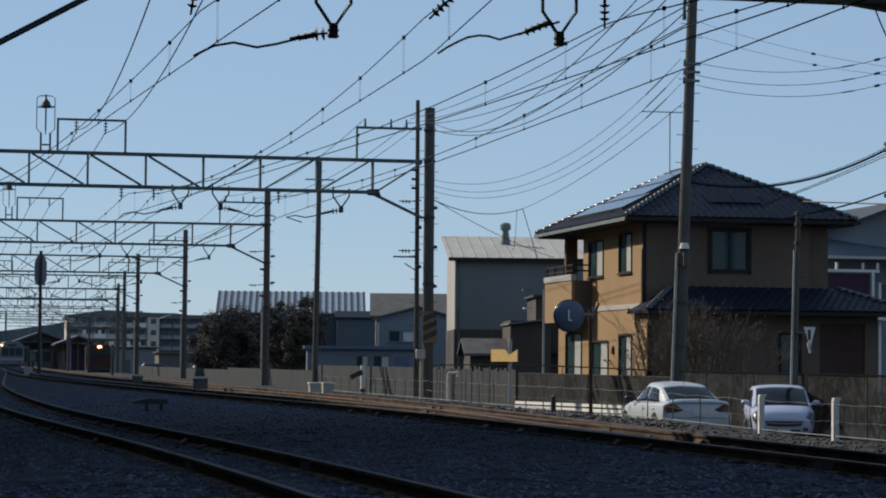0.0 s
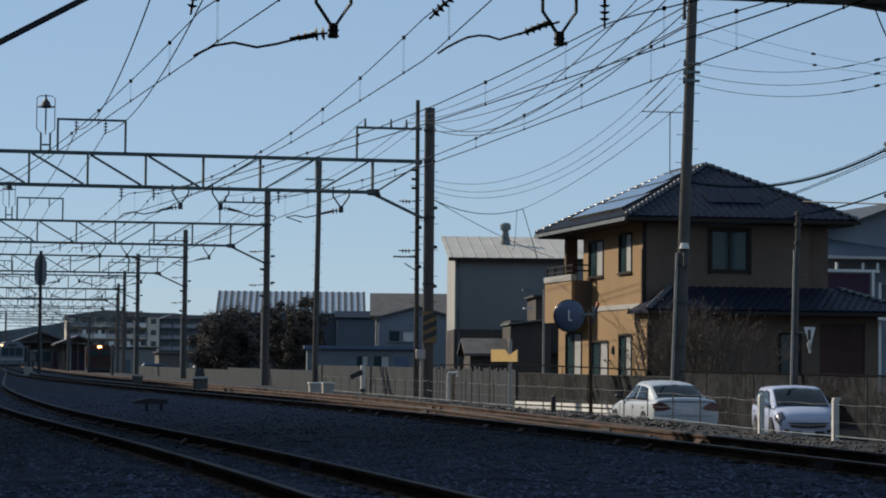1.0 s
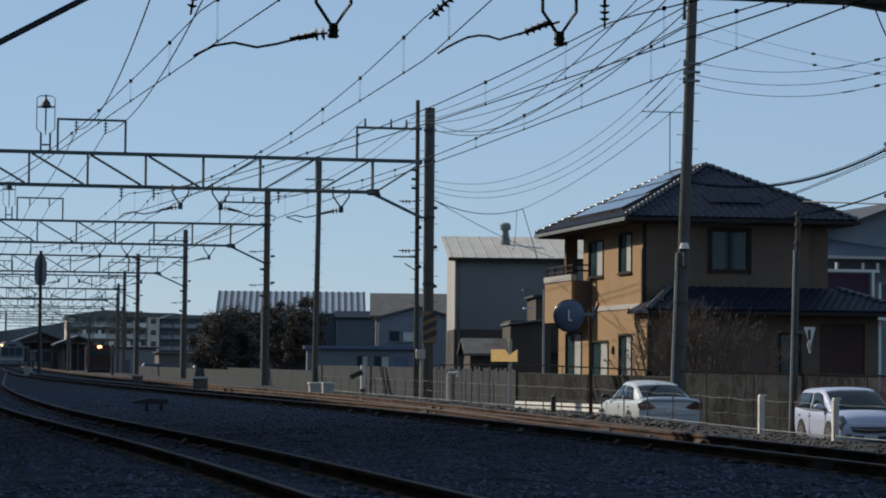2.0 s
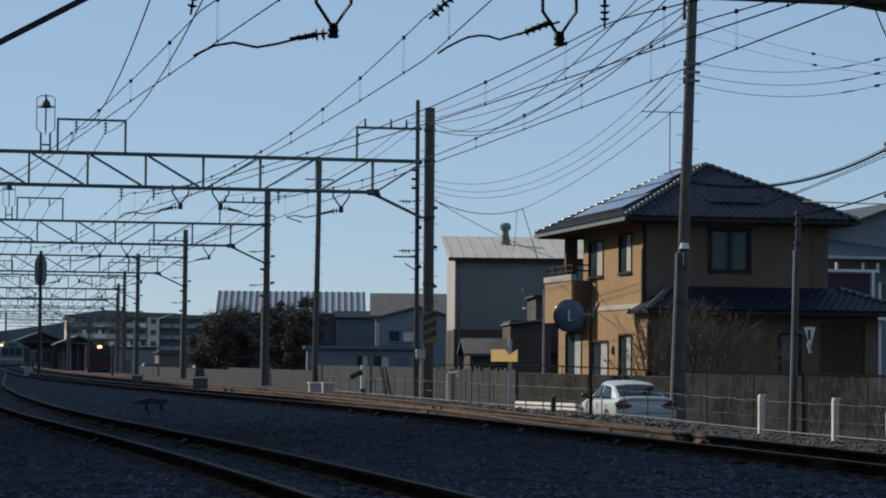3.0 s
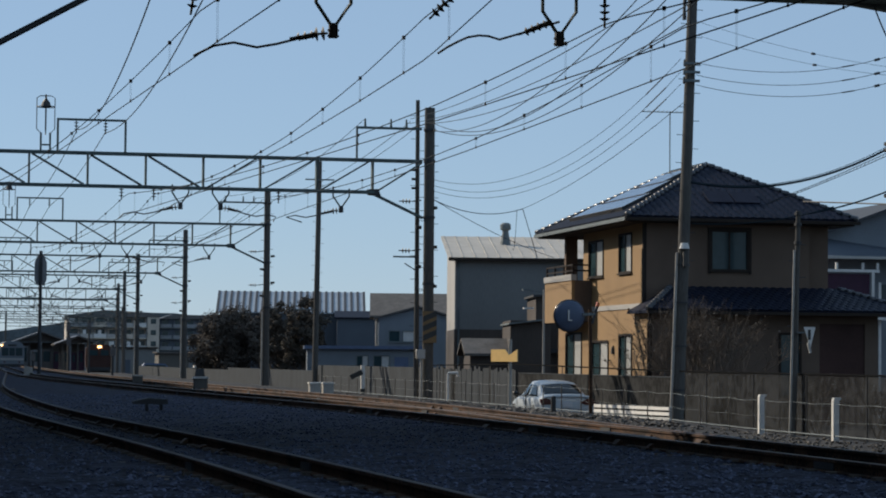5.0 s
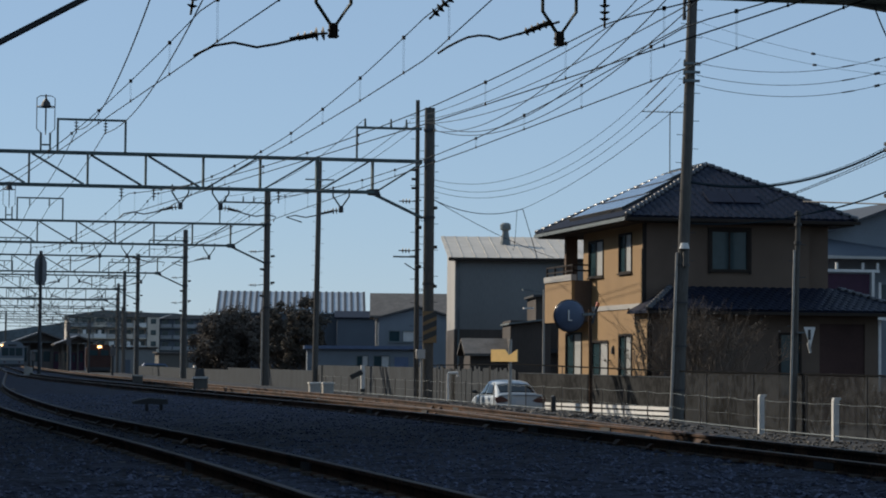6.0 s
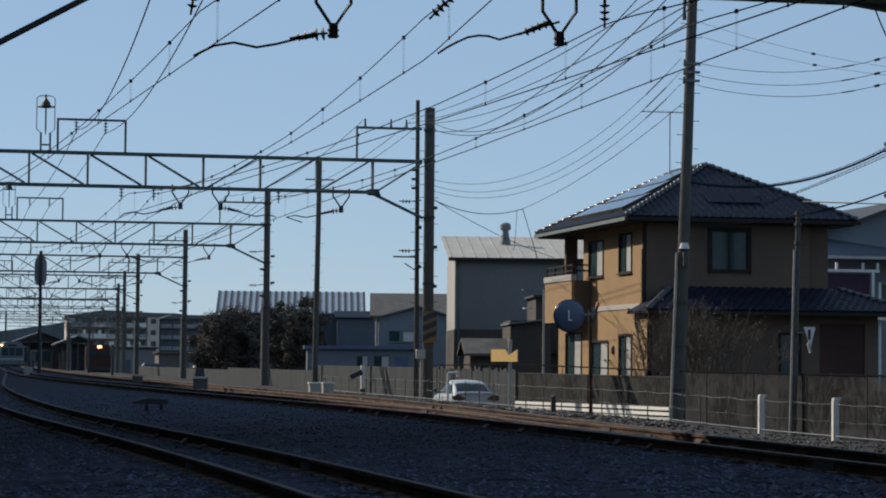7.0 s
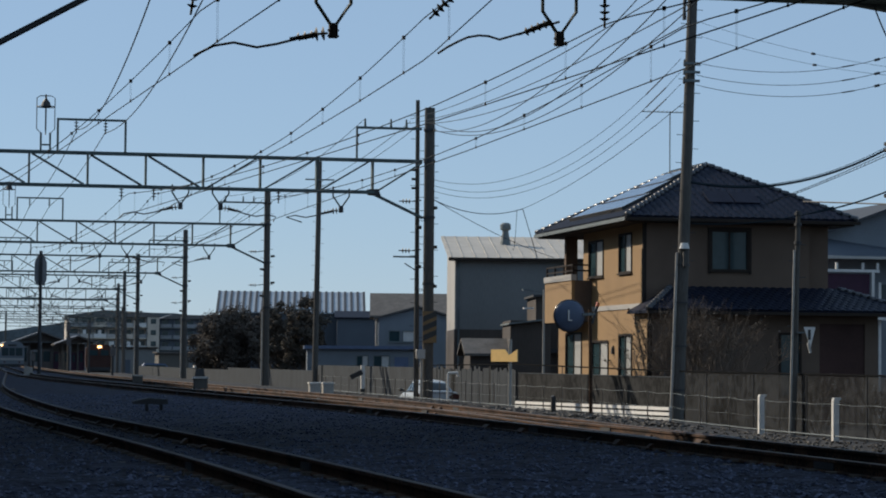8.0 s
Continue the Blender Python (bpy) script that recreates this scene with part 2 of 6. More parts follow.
def build_ground():
    xs = [-3000, -600, -150, -60, -30, -20, -14, -11] + [-8 + i for i in range(0, 20)] + \
         [12.0 + 0.5 * i for i in range(1, 13)] + [18.15, 18.3, 18.45, 18.6, 18.8, 19.5, 22, 24, 28, 34, 45, 80, 160, 400, 1000, 3000]
    ys = [-400, -100, -40] + [-20 + 2 * i for i in range(90)] + [165, 180, 200, 230, 270, 330, 420, 600, 1000, 2000, 4500]
    m = Mesh()
    n = len(xs)
    m.add([(x, y, ground_z(x, y)) for y in ys for x in xs],
          [(j * n + i, j * n + i + 1, (j + 1) * n + i + 1, (j + 1) * n + i) for j in range(len(ys) - 1) for i in range(n - 1)])
    single("ground", m, EARTH, "dry brown earth and gravel ground beside the railway", "ground", kind="structure", smooth=True)
    # road sheet, with the sealed surface
    m = Mesh()
    ry = [-60 + 4 * i for i in range(90)]
    m.add([(x, y, road_z(y) + 0.006) for y in ry for x in (18.85, 20.5, 22.0, 22.9)],
          [(j * 4 + i, j * 4 + i + 1, j * 4 + i + 5, j * 4 + i + 4) for j in range(len(ry) - 1) for i in range(3)])
    single("road", m, ASPHALT, "grey asphalt lane between the railway fence and the house walls", "road", kind="structure", smooth=True)


def ballast_bed():
    """The bed of crushed stone, uneven on top."""
    m = Mesh()
    xs = [-7.6 + 0.4 * i for i in range(50)]
    ys = [2 + 0.5 * i for i in range(150)] + [77 + 3 * i for i in range(100)]
    n = len(xs)

    def bz(x, y):
        edge = smoothstep((x + 7.6) / 1.2) * smoothstep((12.0 - x) / 0.9)
        return ground_z(x, y) - 0.05 + edge * (0.103 + 0.03 * noise.noise((x * 1.7, y * 0.9, 0)) + 0.02 * noise.noise((x * 6, y * 5, 3)))
    m.add([(x, y, bz(x, y)) for y in ys for x in xs],
          [(j * n + i, j * n + i + 1, (j + 1) * n + i + 1, (j + 1) * n + i) for j in range(len(ys) - 1) for i in range(n - 1)])
    single("ballast", m, BALLAST, "bed of crushed stone under the tracks, toned dark for shade", "ballast", kind="structure")


TRACK_A = [(2, 3.35), (10, 3.32), (17, 3.21), (25, 3.0), (33, 2.55), (43, 1.95), (55, 1.66), (70, 1.58), (85, 1.75), (100, 2.15), (125, 2.9), (160, 4.0), (220, 5.4), (380, 7.5)]
TRACK_C = [(2, 9.35), (22, 9.45), (36, 9.58), (48, 9.3), (60, 8.55), (75, 7.65), (95, 6.7), (114, 5.85), (140, 5.2), (180, 5.6), (240, 6.6), (380, 9.0)]
TRACK_D = [(30, 9.56), (38, 9.95), (46, 10.35), (54, 10.62), (66, 10.62), (80, 10.2), (95, 9.75), (120, 9.2), (160, 8.9), (240, 9.6), (380, 12.0)]
RAIL_TOP = 0.5


def track_x(rows, y):
    return sum(lerp_table(rows, y + d) for d in (-6, -3, 0, 3, 6)) / 5


def build_track(rows, label, sleepers_to, head):
    t = thing("railway_track", label, "railway track", kind="structure")
    y0, y1 = rows[0][0], rows[-1][0]
    ys = [y0 + 1.5 * i for i in range(int((y1 - y0) / 1.5))]
    prof = [(-0.065, 0), (0.065, 0), (0.065, 0.02), (0.012, 0.035), (0.012, 0.10), (0.034, 0.115), (0.034, 0.145), (-0.034, 0.145), (-0.034, 0.115), (-0.012, 0.10), (-0.012, 0.035), (-0.065, 0.02)]
    k = len(prof)
    for side in (-0.567, 0.567):
        m, top = Mesh(), Mesh()
        vs = []
        for y in ys:
            cx = track_x(rows, y) + side
            vs += [(cx + px, y, RAIL_TOP - 0.15 + pz) for px, pz in prof]
        m.add(vs, [(j * k + i, j * k + (i + 1) % k, (j + 1) * k + (i + 1) % k, (j + 1) * k + i) for j in range(len(ys) - 1) for i in range(k)])
        r = part("rail", m, RUST, t, "rust-brown steel rail")
        vs = []
        for y in ys:
            cx = track_x(rows, y) + side
            vs += [(cx + px, y, RAIL_TOP - 0.004 + pz) for px, pz in ((-0.033, 0), (-0.026, 0.005), (0.026, 0.005), (0.033, 0))]
        top.add(vs, [(j * 4 + i, j * 4 + i + 1, j * 4 + i + 5, j * 4 + i + 4) for j in range(len(ys) - 1) for i in range(3)])
        part("rail_head", top, head, r, "worn bright running surface")
    sl = Mesh().prism([(-1.0, -0.17), (1.0, -0.17), (1.0, -0.01), (0.93, 0.0), (0.25, -0.03), (-0.25, -0.03), (-0.93, 0.0), (-1.0, -0.01)], -0.11, 0.11).mesh("sleeper", SLEEPER)
    y = y0
    while y < sleepers_to:
        s = part("sleeper", sl, SLEEPER, t)
        d = track_x(rows, y + 0.5) - track_x(rows, y - 0.5)
        s.matrix_basis = pose(track_x(rows, y), y, RAIL_TOP - 0.15, 0, 0, -math.degrees(math.atan(d)))
        y += 0.62
    clips = Mesh()
    y = y0
    while y < sleepers_to:
        for side in (-0.567, 0.567):
            for dx in (-0.09, 0.09):
                x = track_x(rows, y) + side + dx
                clips.box(x - 0.05, x + 0.05, y - 0.06, y + 0.06, RAIL_TOP - 0.15, RAIL_TOP - 0.118)
        y += 0.62
    tagged(part("rail_clip_row", clips, SLEEPER, t, "small rusty rail fastenings"), kind="stuff")
    brace = Mesh()
    rnd = random.Random(int(y0) + 3)
    y = max(y0, 26) + 0.2
    while y < 62:
        for side in (-0.567, 0.567):
            for dx in (-0.085, 0.085):
                if rnd.random() < 0.45:
                    x = track_x(rows, y) + side + dx
                    h = rnd.uniform(0.03, 0.06)
                    brace.prism([(x - 0.045, RAIL_TOP - 0.12), (x + 0.045, RAIL_TOP - 0.12), (x + (0.045 if dx < 0 else -0.02), RAIL_TOP - 0.12 + h), (x + (0.02 if dx < 0 else -0.045), RAIL_TOP - 0.12 + h)], y - 0.05, y + rnd.uniform(0.05, 0.3), 'y')
        y += rnd.uniform(0.6, 1.6)
    tagged(part("rail_brace_row", brace, RUST, t, "rusty steel rail braces"), kind="stuff")
    for k in range(6):
        y = y0 + 9 + 12.5 * k
        for side in (-0.567, 0.567):
            x = track_x(rows, y) + side
            part("fishplate", Mesh().box(x - 0.03, x + 0.03, y - 0.28, y + 0.28, RAIL_TOP - 0.115, RAIL_TOP - 0.04), DARK, t, "dark bolted fishplate")
    return t


build_ground()
ballast_bed()
build_track(TRACK_A, "curved rusty track on a dark ballast bed", 90, RAILDULL)
build_track(TRACK_C, "straight rusty track with a sunlit outer rail", 90, RAILTOP)
build_track(TRACK_D, "rusty track that branches off at a turnout", 90, RAILTOP)


# ---- unseen walls and a slab, added to shade the tracks ----
def shade_wall():
    m = Mesh()
    m.box(-12.0, -9.0, -80, 480, -0.2, 16.9)
    single("wall_shade_west", m, BROWNTIN, "tall unseen plain wall added to shade the tracks", "wall", kind="structure")
    single("wall_shade_slab", Mesh().box(-9.0, 22, 28, 41.0, 8.3, 11.5), BEIGE, "unseen plain slab added over the tracks to shade them", "wall", kind="structure")
    single("wall_shade_south", Mesh().box(-12.0, 40, -83, -80.1, -0.2, 14.6), BEIGE, "unseen plain wall added behind the yard to block skylight", "wall", kind="structure")


# ---- overhead line ----
GANTRY_Y = [42.0, 91.0, 136.5, 182.5, 226.0, 270.0, 316.0, 362.0, 408.0, 455.0, 502.0]
TOP, BOTTOM = 9.08, 7.86


def discs(m, p, d, n, r=0.11, step=0.12):
    """A string of insulator discs from p along d."""
    p, d = Vector(p), Vector(d).normalized()
    m.rod(p, p + d * (n + 1) * step, 0.022)
    for i in range(n):
        a = p + d * (i + 0.6) * step
        m.rod(a, a + d * 0.035, r, r * 0.45, 10)


def v_hanger(parent, x, arm=0.0, drop=0.0, lift=0.0):
    """A forked hanger under the beam with its clamp block and steady arm."""
    h = Mesh()
    zt = BOTTOM + 0.12 - drop
    h.tube([(x - 0.31, 0, zt + drop), (x - 0.31, 0, zt - 0.30), (x - 0.05, 0, zt - 0.68), (x + 0.05, 0, zt - 0.68),
            (x + 0.31, 0, zt - 0.30), (x + 0.31, 0, zt + drop)], 0.033, 6)
    ob = part("v_hanger", h, STEELGREEN, parent, "forked green steel hanger")
    b = Mesh()
    b.box(x - 0.075, x + 0.075, -0.06, 0.06, zt - 0.92, zt - 0.66)
    b.box(x - 0.1, x + 0.1, -0.03, 0.03, zt - 0.90, zt - 0.87)
    b.box(x - 0.1, x + 0.1, -0.03, 0.03, zt - 0.80, zt - 0.77)
    part("clamp_block", b, DARK, ob)
    if arm:
        s = 1 if arm > 0 else -1
        z0 = zt - 0.86
        i, a = Mesh(), Mesh()
        if lift:
            # bowed arm held high in the fork
            discs(i, (x + s * 0.2, 0, z0 + lift), (s, 0, -0.42), 4, 0.085)
            i.rod((x + s * 0.15, 0, z0 + lift + 0.02), (x + s * 0.58, 0, z0 + lift - 0.16), 0.05, 0.04, 10)
            a.tube([(x, 0, z0 + lift + 0.03), (x + s * 0.57, 0, z0 + lift - 0.16), (x + s * 1.1, 0, z0 + 0.02), (x + s * 1.3, 0, z0 + 0.075), (x + s * 1.48, 0, z0 + 0.08),
                    (x + s * 1.68, 0, z0 + 0.04), (x + s * 1.85, 0, z0 - 0.04), (x + s * 2.05, 0, z0 - 0.15), (x + s * 2.22, 0, z0 - 0.27)], 0.022)
        else:
            discs(i, (x + s * 0.1, 0, z0 + 0.02), (s, 0, -0.12), 2, 0.13)
            discs(i, (x + s * 0.3, 0, z0), (s, 0, -0.2), 3, 0.08)
            i.rod((x + s * 0.28, 0, z0), (x + s * 0.62, 0, z0 - 0.09), 0.05, 0.04, 10)
            a.tube([(x + s * 0.3, 0, z0), (x + s * 1.0, 0, z0 - 0.20), (x + s * 1.35, 0, z0 - 0.27), (x + s * 1.75, 0, z0 - 0.20),
                    (x + s * 2.1, 0, z0 - 0.27), (x + s * abs(arm), 0, z0 - 0.46)], 0.024)
        part("arm_insulator", i, INSUL, ob, "brown porcelain insulator")
        part("steady_arm", a, DARK, ob)


def post_insulator(parent, x, lean=0.0, drop=0.0):
    m = Mesh()
    m.rod((x, 0, BOTTOM), (x, 0, BOTTOM - 0.08 - drop), 0.03)
    discs(m, (x, 0, BOTTOM - 0.02 - drop), (lean, 0, -1), 3, 0.10)
    part("hanging_insulator", m, INSUL, parent, "brown disc insulator string")


def gantry(y, k):
    g = thing("overhead_line_gantry", "green steel lattice gantry on a round concrete mast", "gantry", lerp_table([(226, 0.0), (270, 2.1), (316, 4.8), (362, 8.0), (408, 11.5), (502, 20.0)], y), y, 0.0 if k else 0.36, "gantries over the tracks")
    mx = 18.41 if k < 2 else 18.28
    col = Mesh()
    col.rod((mx, 0, -0.4), (mx, 0, 11.15 if k else 12.0), 0.215 if k < 2 else 0.195, 0.20 if k < 2 else 0.175, 14)
    c = part("mast", col, POLECONC, g, "weathered grey concrete mast", smooth=False)
    for z in (6.95, 9.1, 10.3, 4.4):
        part("clamp_band", Mesh().rod((mx, 0, z - 0.05), (mx, 0, z + 0.05), 0.235, 0.235, 14), DARK, c)
    if k:
        for z in (5.66, 7.55):
            si = Mesh()
            si.rod((18.1, 0, z + 0.05), (17.75, 0, z), 0.025)
            discs(si, (17.72, 0, z), (-1, 0, 0), 3, 0.10)
            part("side_insulator", si, INSUL, c, "brown disc insulator")
    if 1 < k < 5:
        # pale pipe that also gives the mast its sunlit left edge
        part("conduit", Mesh().rod((mx - 0.25, -0.05, -0.3), (mx - 0.24, -0.05, 3.4 + 0.4 * k), 0.055, 0.05, 8), CONC, c, "pale conduit pipe on the sunlit edge")
    steps = Mesh()
    for i in range(16):
        z = 2.2 + 0.5 * i
        steps.rod((mx, 0, z), (mx + (0.36 if i % 2 else -0.36), 0, z), 0.012, n=5)
    tagged(part("climbing_peg_row", steps, DARK, c), kind="stuff")
    for z, x1 in ((TOP, 18.1), (BOTTOM if k else BOTTOM - 0.08, 16.25 if k else 18.1)):
        m = Mesh()
        for dy in (-0.16, 0.16):
            m.box(-5.8, x1, dy - 0.045, dy + 0.045, z - 0.055, z + 0.055)
        part("chord", m, STEELGREEN, g, "horizontal green steel chord")
    x = -3.17
    n = 0
    while x < 17:
        m = Mesh()
        m.box(x - 0.035, x + 0.035, -0.15, 0.15, BOTTOM + 0.056, TOP - 0.056)
        part("web_post", m, STEELGREEN, g)
        d = Mesh()
        if x < 9.0:
            d.bar((x + 0.1, 0, TOP - 0.06), (x + 2.0, 0, BOTTOM + 0.06), 0.24, 0.06)
        elif x < 17:
            d.bar((x + 0.2, 0, BOTTOM + 0.06), (x + 2.0 if x < 15.5 else 18.1, 0, TOP - 0.06), 0.24, 0.06)
        part("web_diagonal", d, STEELGREEN, g)
        x += 2.152
        n += 1
    if k:
        kn = Mesh().bar((16.1, 0, BOTTOM), (18.15, 0, 6.92), 0.2, 0.09)
        part("knee_brace", kn, STEELGREEN, g)
    else:
        part("knee_brace", Mesh().bar((15.9, 0, 7.84), (18.2, 0, 7.52), 0.22, 0.13), STEELGREEN, g, "dark green steel knee brace")
    if k:
        for i in range(5):
            z = 4.3 + 0.75 * i
            sx = -1 if i % 2 else 1
            part("spool_insulator", Mesh().rod((18.3 + sx * 0.2, -0.05, z), (18.3 + sx * 0.42, -0.05, z + 0.02), 0.075, 0.06, 8), INSUL, g)
    gp = Mesh().prism([(16.05, BOTTOM - 0.1), (16.5, BOTTOM - 0.14), (16.4, BOTTOM + 0.12), (16.0, BOTTOM + 0.1)], -0.2, 0.2)
    part("gusset_plate", gp, DARK, g)
    lp = Mesh()
    lp.rod((-6, 0, -0.2), (-6, 0, 11), 0.2, 0.18, 12)
    part("mast", lp, POLECONC, g, "weathered grey concrete mast")
    # feeder frames on the beam
    f = Mesh()
    f.box(4.28, 4.36, -0.04, 0.04, TOP + 0.056, 10.36)
    f.box(6.78, 6.86, -0.04, 0.04, TOP + 0.056, 10.36)
    f.box(4.361, 6.779, -0.04, 0.04, 10.28, 10.36)
    part("feeder_frame", f, STEELGREEN, g, "upright green steel portal frame")
    f = Mesh()
    f.box(15.55, 15.62, -0.04, 0.04, TOP + 0.056, 10.28)
    f.box(15.55, 18.1, -0.05, 0.05, 10.281, 10.37)
    for xx in (15.9, 16.9, 17.5):
        f.rod((xx, 0, 10.37), (xx, 0, 10.68), 0.05, 0.03)
    part("feeder_bracket", f, STEELGREEN, g, "bracket with upright insulators")
    for xx in (5.0, 6.08):
        m = Mesh()
        discs(m, (xx, 0, 10.28), (0, 0, -1), 3, 0.09)
        part("feeder_insulator", m, INSUL, g)
    if k == 0:
        v_hanger(g, 6.75, -2.45, 0.31)
        v_hanger(g, 10.85, -2.35, 0.31, 0.35)
        m = Mesh()
        m.rod((4.38, 0, BOTTOM), (4.33, 0, BOTTOM - 0.25), 0.03)
        discs(m, (4.33, 0, BOTTOM - 0.2), (-0.15, 0, -1), 4, 0.10)
        part("hanging_insulator", m, INSUL, g)
        m = Mesh()
        m.rod((9.15, 0, BOTTOM), (8.98, 0, BOTTOM - 0.2), 0.03)
        discs(m, (8.98, 0, BOTTOM - 0.2), (-0.7, 0, -0.7), 5, 0.10)
        part("hanging_insulator", m, INSUL, g)
        post_insulator(g, 11.69, 0.0, 0.25)
    else:
        v_hanger(g, 8.9, -2.3)
        v_hanger(g, 10.41, 2.0)
        v_hanger(g, 15.0, -1.5)
        for xx in (6.7, 7.9, 12.6):
            post_insulator(g, xx)
    return g


def track_beacon(x, y):
    """The caged lamp on two stub posts above the beam."""
    t = thing("beacon_lamp", "caged bell-shaped lamp on two short posts", "lamp", x, y, TOP + 0.06)
    m = Mesh()
    for sx in (-0.17, 0.17):
        m.box(sx - 0.035, sx + 0.035, -0.04, 0.04, 0, 0.66)
    m.box(-0.13, 0.13, -0.03, 0.03, 0.18, 0.24)
    part("stub_post", m, STEELGREEN, t)
    c = Mesh()
    for a in range(2):
        dx, dy = ((1, 0), (0, 1))[a]
        c.tube([(-0.14 * dx, -0.14 * dy, 0.6), (-0.33 * dx, -0.33 * dy, 0.8), (-0.33 * dx, -0.33 * dy, 1.95), (-0.2 * dx, -0.2 * dy, 2.03),
                (0.2 * dx, 0.2 * dy, 2.03), (0.33 * dx, 0.33 * dy, 1.95), (0.33 * dx, 0.33 * dy, 0.8), (0.14 * dx, 0.14 * dy, 0.6)], 0.018)
    ring = [(0.33 * math.cos(i * math.tau / 16), 0.33 * math.sin(i * math.tau / 16), 1.62) for i in range(17)]
    c.tube(ring, 0.018)
    part("cage", c, DARK, t, "thin round wire cage")
    b = Mesh()
    b.rod((0, 0, 1.62), (0, 0, 1.80), 0.20, 0.14, 14)
    b.rod((0, 0, 1.80), (0, 0, 1.92), 0.14, 0.05, 14)
    b.rod((0, 0, 1.92), (0, 0, 2.08), 0.035)
    part("bell", b, DARK, t, "dark bell-shaped hood")


def span(y, ends, zs, sag):
    a, b = ends
    u = (y - a) / (b - a)
    return zs[0] + (zs[1] - zs[0]) * u - 4 * sag * u * (1 - u)


def catenary(xs, y0, y1, label, phase=0.0):
    """A messenger wire, its droppers and the contact wire under it. xs: rows of (y, x)."""
    t = thing("catenary_wires", label, "overhead wire", group="overhead wires")
    sup = [-3.0] + GANTRY_Y
    yy, pts, pts2 = y0, [], []
    while yy <= y1:
        for a, b in zip(sup, sup[1:]):
            if a <= yy <= b:
                z = span(yy, (a, b), (7.6, 7.6), 0.60)
        pts.append((lerp_table(xs, yy), yy, z))
        pts2.append((lerp_table(xs, yy), yy, 6.82))
        yy += 1.5 if yy < 100 else 5
    part("messenger_wire", Mesh().tube(pts, 0.013, 4), WIRE, t)
    part("contact_wire", Mesh().tube(pts2, 0.013, 4), WIRE, t)
    for a, b in zip(sup[:4], sup[1:5]):
        yy = (a + 2.4 if a > 0 else 42 - 2.6 - 5 * 3) + phase
        while yy < b - 1:
            if y0 < yy < y1:
                z = span(yy, (a, b), (7.6, 7.6), 0.60)
                x = lerp_table(xs, yy)
                d = Mesh()
                d.rod((x - 0.012, yy, 6.82), (x - 0.012, yy, z), 0.0022, n=4)
                d.rod((x + 0.012, yy, 6.82), (x + 0.012, yy, z), 0.0022, n=4)
                ob = part("dropper", d, STEEL, t)
                d = Mesh()
                d.rod((x, yy, z - 0.035), (x, yy, z + 0.035), 0.035, 0.035, 8)
                part("clamp", d, DARK, ob)
                part("contact_clip", Mesh().rod((x, yy, 6.80), (x, yy, 6.86), 0.022, 0.015, 6), DARK, ob)
            yy += 5.0
    return t


def wire(p, q, sag, label, r=0.014, group="cables", material=None, n=24):
    pts = []
    for i in range(n + 1):
        u = i / n
        v = Vector(p).lerp(Vector(q), u)
        v.z -= 4 * sag * u * (1 - u)
        pts.append(v)
    return single("cable", Mesh().tube(pts, r, 5), material or WIRE, label, "cable", group)


def overhead():
    for k, y in enumerate(GANTRY_Y):
        gantry(y, k)
    track_beacon(3.87, 91.0)
    track_beacon(3.87, 136.5)
    far = [(180, 6.5), (240, 7.2), (500, 11)]
    catenary([(18, 6.2), (42, 4.5), (91, 1.2), (140, 0.5)], 20, 140, "overhead wires with droppers over the curved track", 1.45)
    catenary([(18, 7.2), (35, 8.0), (42, 8.45), (50, 8.52), (60, 8.52), (91, 7.9), (136, 7.4)] + far, 20, 500, "overhead wires with droppers over the middle track")
    catenary([(18, 13.9), (34, 12.45), (42, 11.8), (53, 10.87), (91, 6.9), (136, 5.2), (182, 4.7), (500, 6)], 20, 300, "overhead wires that cross over to another track")
    catenary([(18, 13.3), (40, 13.3), (60, 13.2), (91, 12.6), (136, 11.6), (182, 11.0), (500, 16)], 20, 500, "overhead wires with droppers over the outer track")
    ys = GANTRY_Y
    for p, q, sag in (((5.0, 91.0, 9.95), (3.93, 42.0, 8.89), 0.94), ((6.08, 91.0, 9.85), (5.30, 42.0, 9.63), 0.91)):
        wire(p, q, sag, "dark feeder wire strung between the gantries", 0.016, "feeder wires")
        for a, b in zip(ys[1:], ys[2:6]):
            wire((p[0], a, 9.88), (p[0], b, 9.88), 0.3, "dark feeder wire strung between the gantries", 0.016, "feeder wires")
    for x, z in ((15.9, 10.68), (17.65, 10.6), (18.0, 10.5)):
        for a, b in zip(ys[1:], ys[2:6]):
            wire((x, a, z), (x, b, z), 0.75, "dark feeder wire strung beside the masts", 0.012, "feeder wires")
    for p, q, sag in (((17.67, 91.0, 10.71), (13.15, 42.0, 8.38), 0.35), ((17.62, 91.0, 10.53), (13.33, 42.0, 7.99), 0.35),
                      ((18.29, 91.0, 10.54), (13.30, 42.0, 7.63), 0.41)):
        wire(p, q, sag, "taut feeder wire from the mast bracket to the gantry", 0.012, "feeder wires")
    # slack jumpers that climb from the mast towards the near gantry
    for p, q, sag in (((18.51, 91.0, 10.34), (14.71, 42.0, 9.30), 1.46), ((18.51, 91.0, 10.29), (13.78, 42.0, 9.78), 1.28),
                      ((18.51, 91.0, 10.60), (13.62, 42.0, 8.90), 1.45)):
        wire(p, q, sag, "slack jumper wire hung from the concrete mast", 0.013, "feeder wires")
    wire((16.79, 41.9, 8.05), (18.2, 41.9, 6.9), 0.62, "slack earth wire from the knee brace to the mast", 0.014, "feeder wires")
    # dark slanting rod close above the tracks, held by the added slab
    single("stay_rod", Mesh().rod((-9.0, 30, -0.185), (6.05, 30, 8.31), 0.042), DARK, "dark steel stay rod under the added slab", "stay rod")


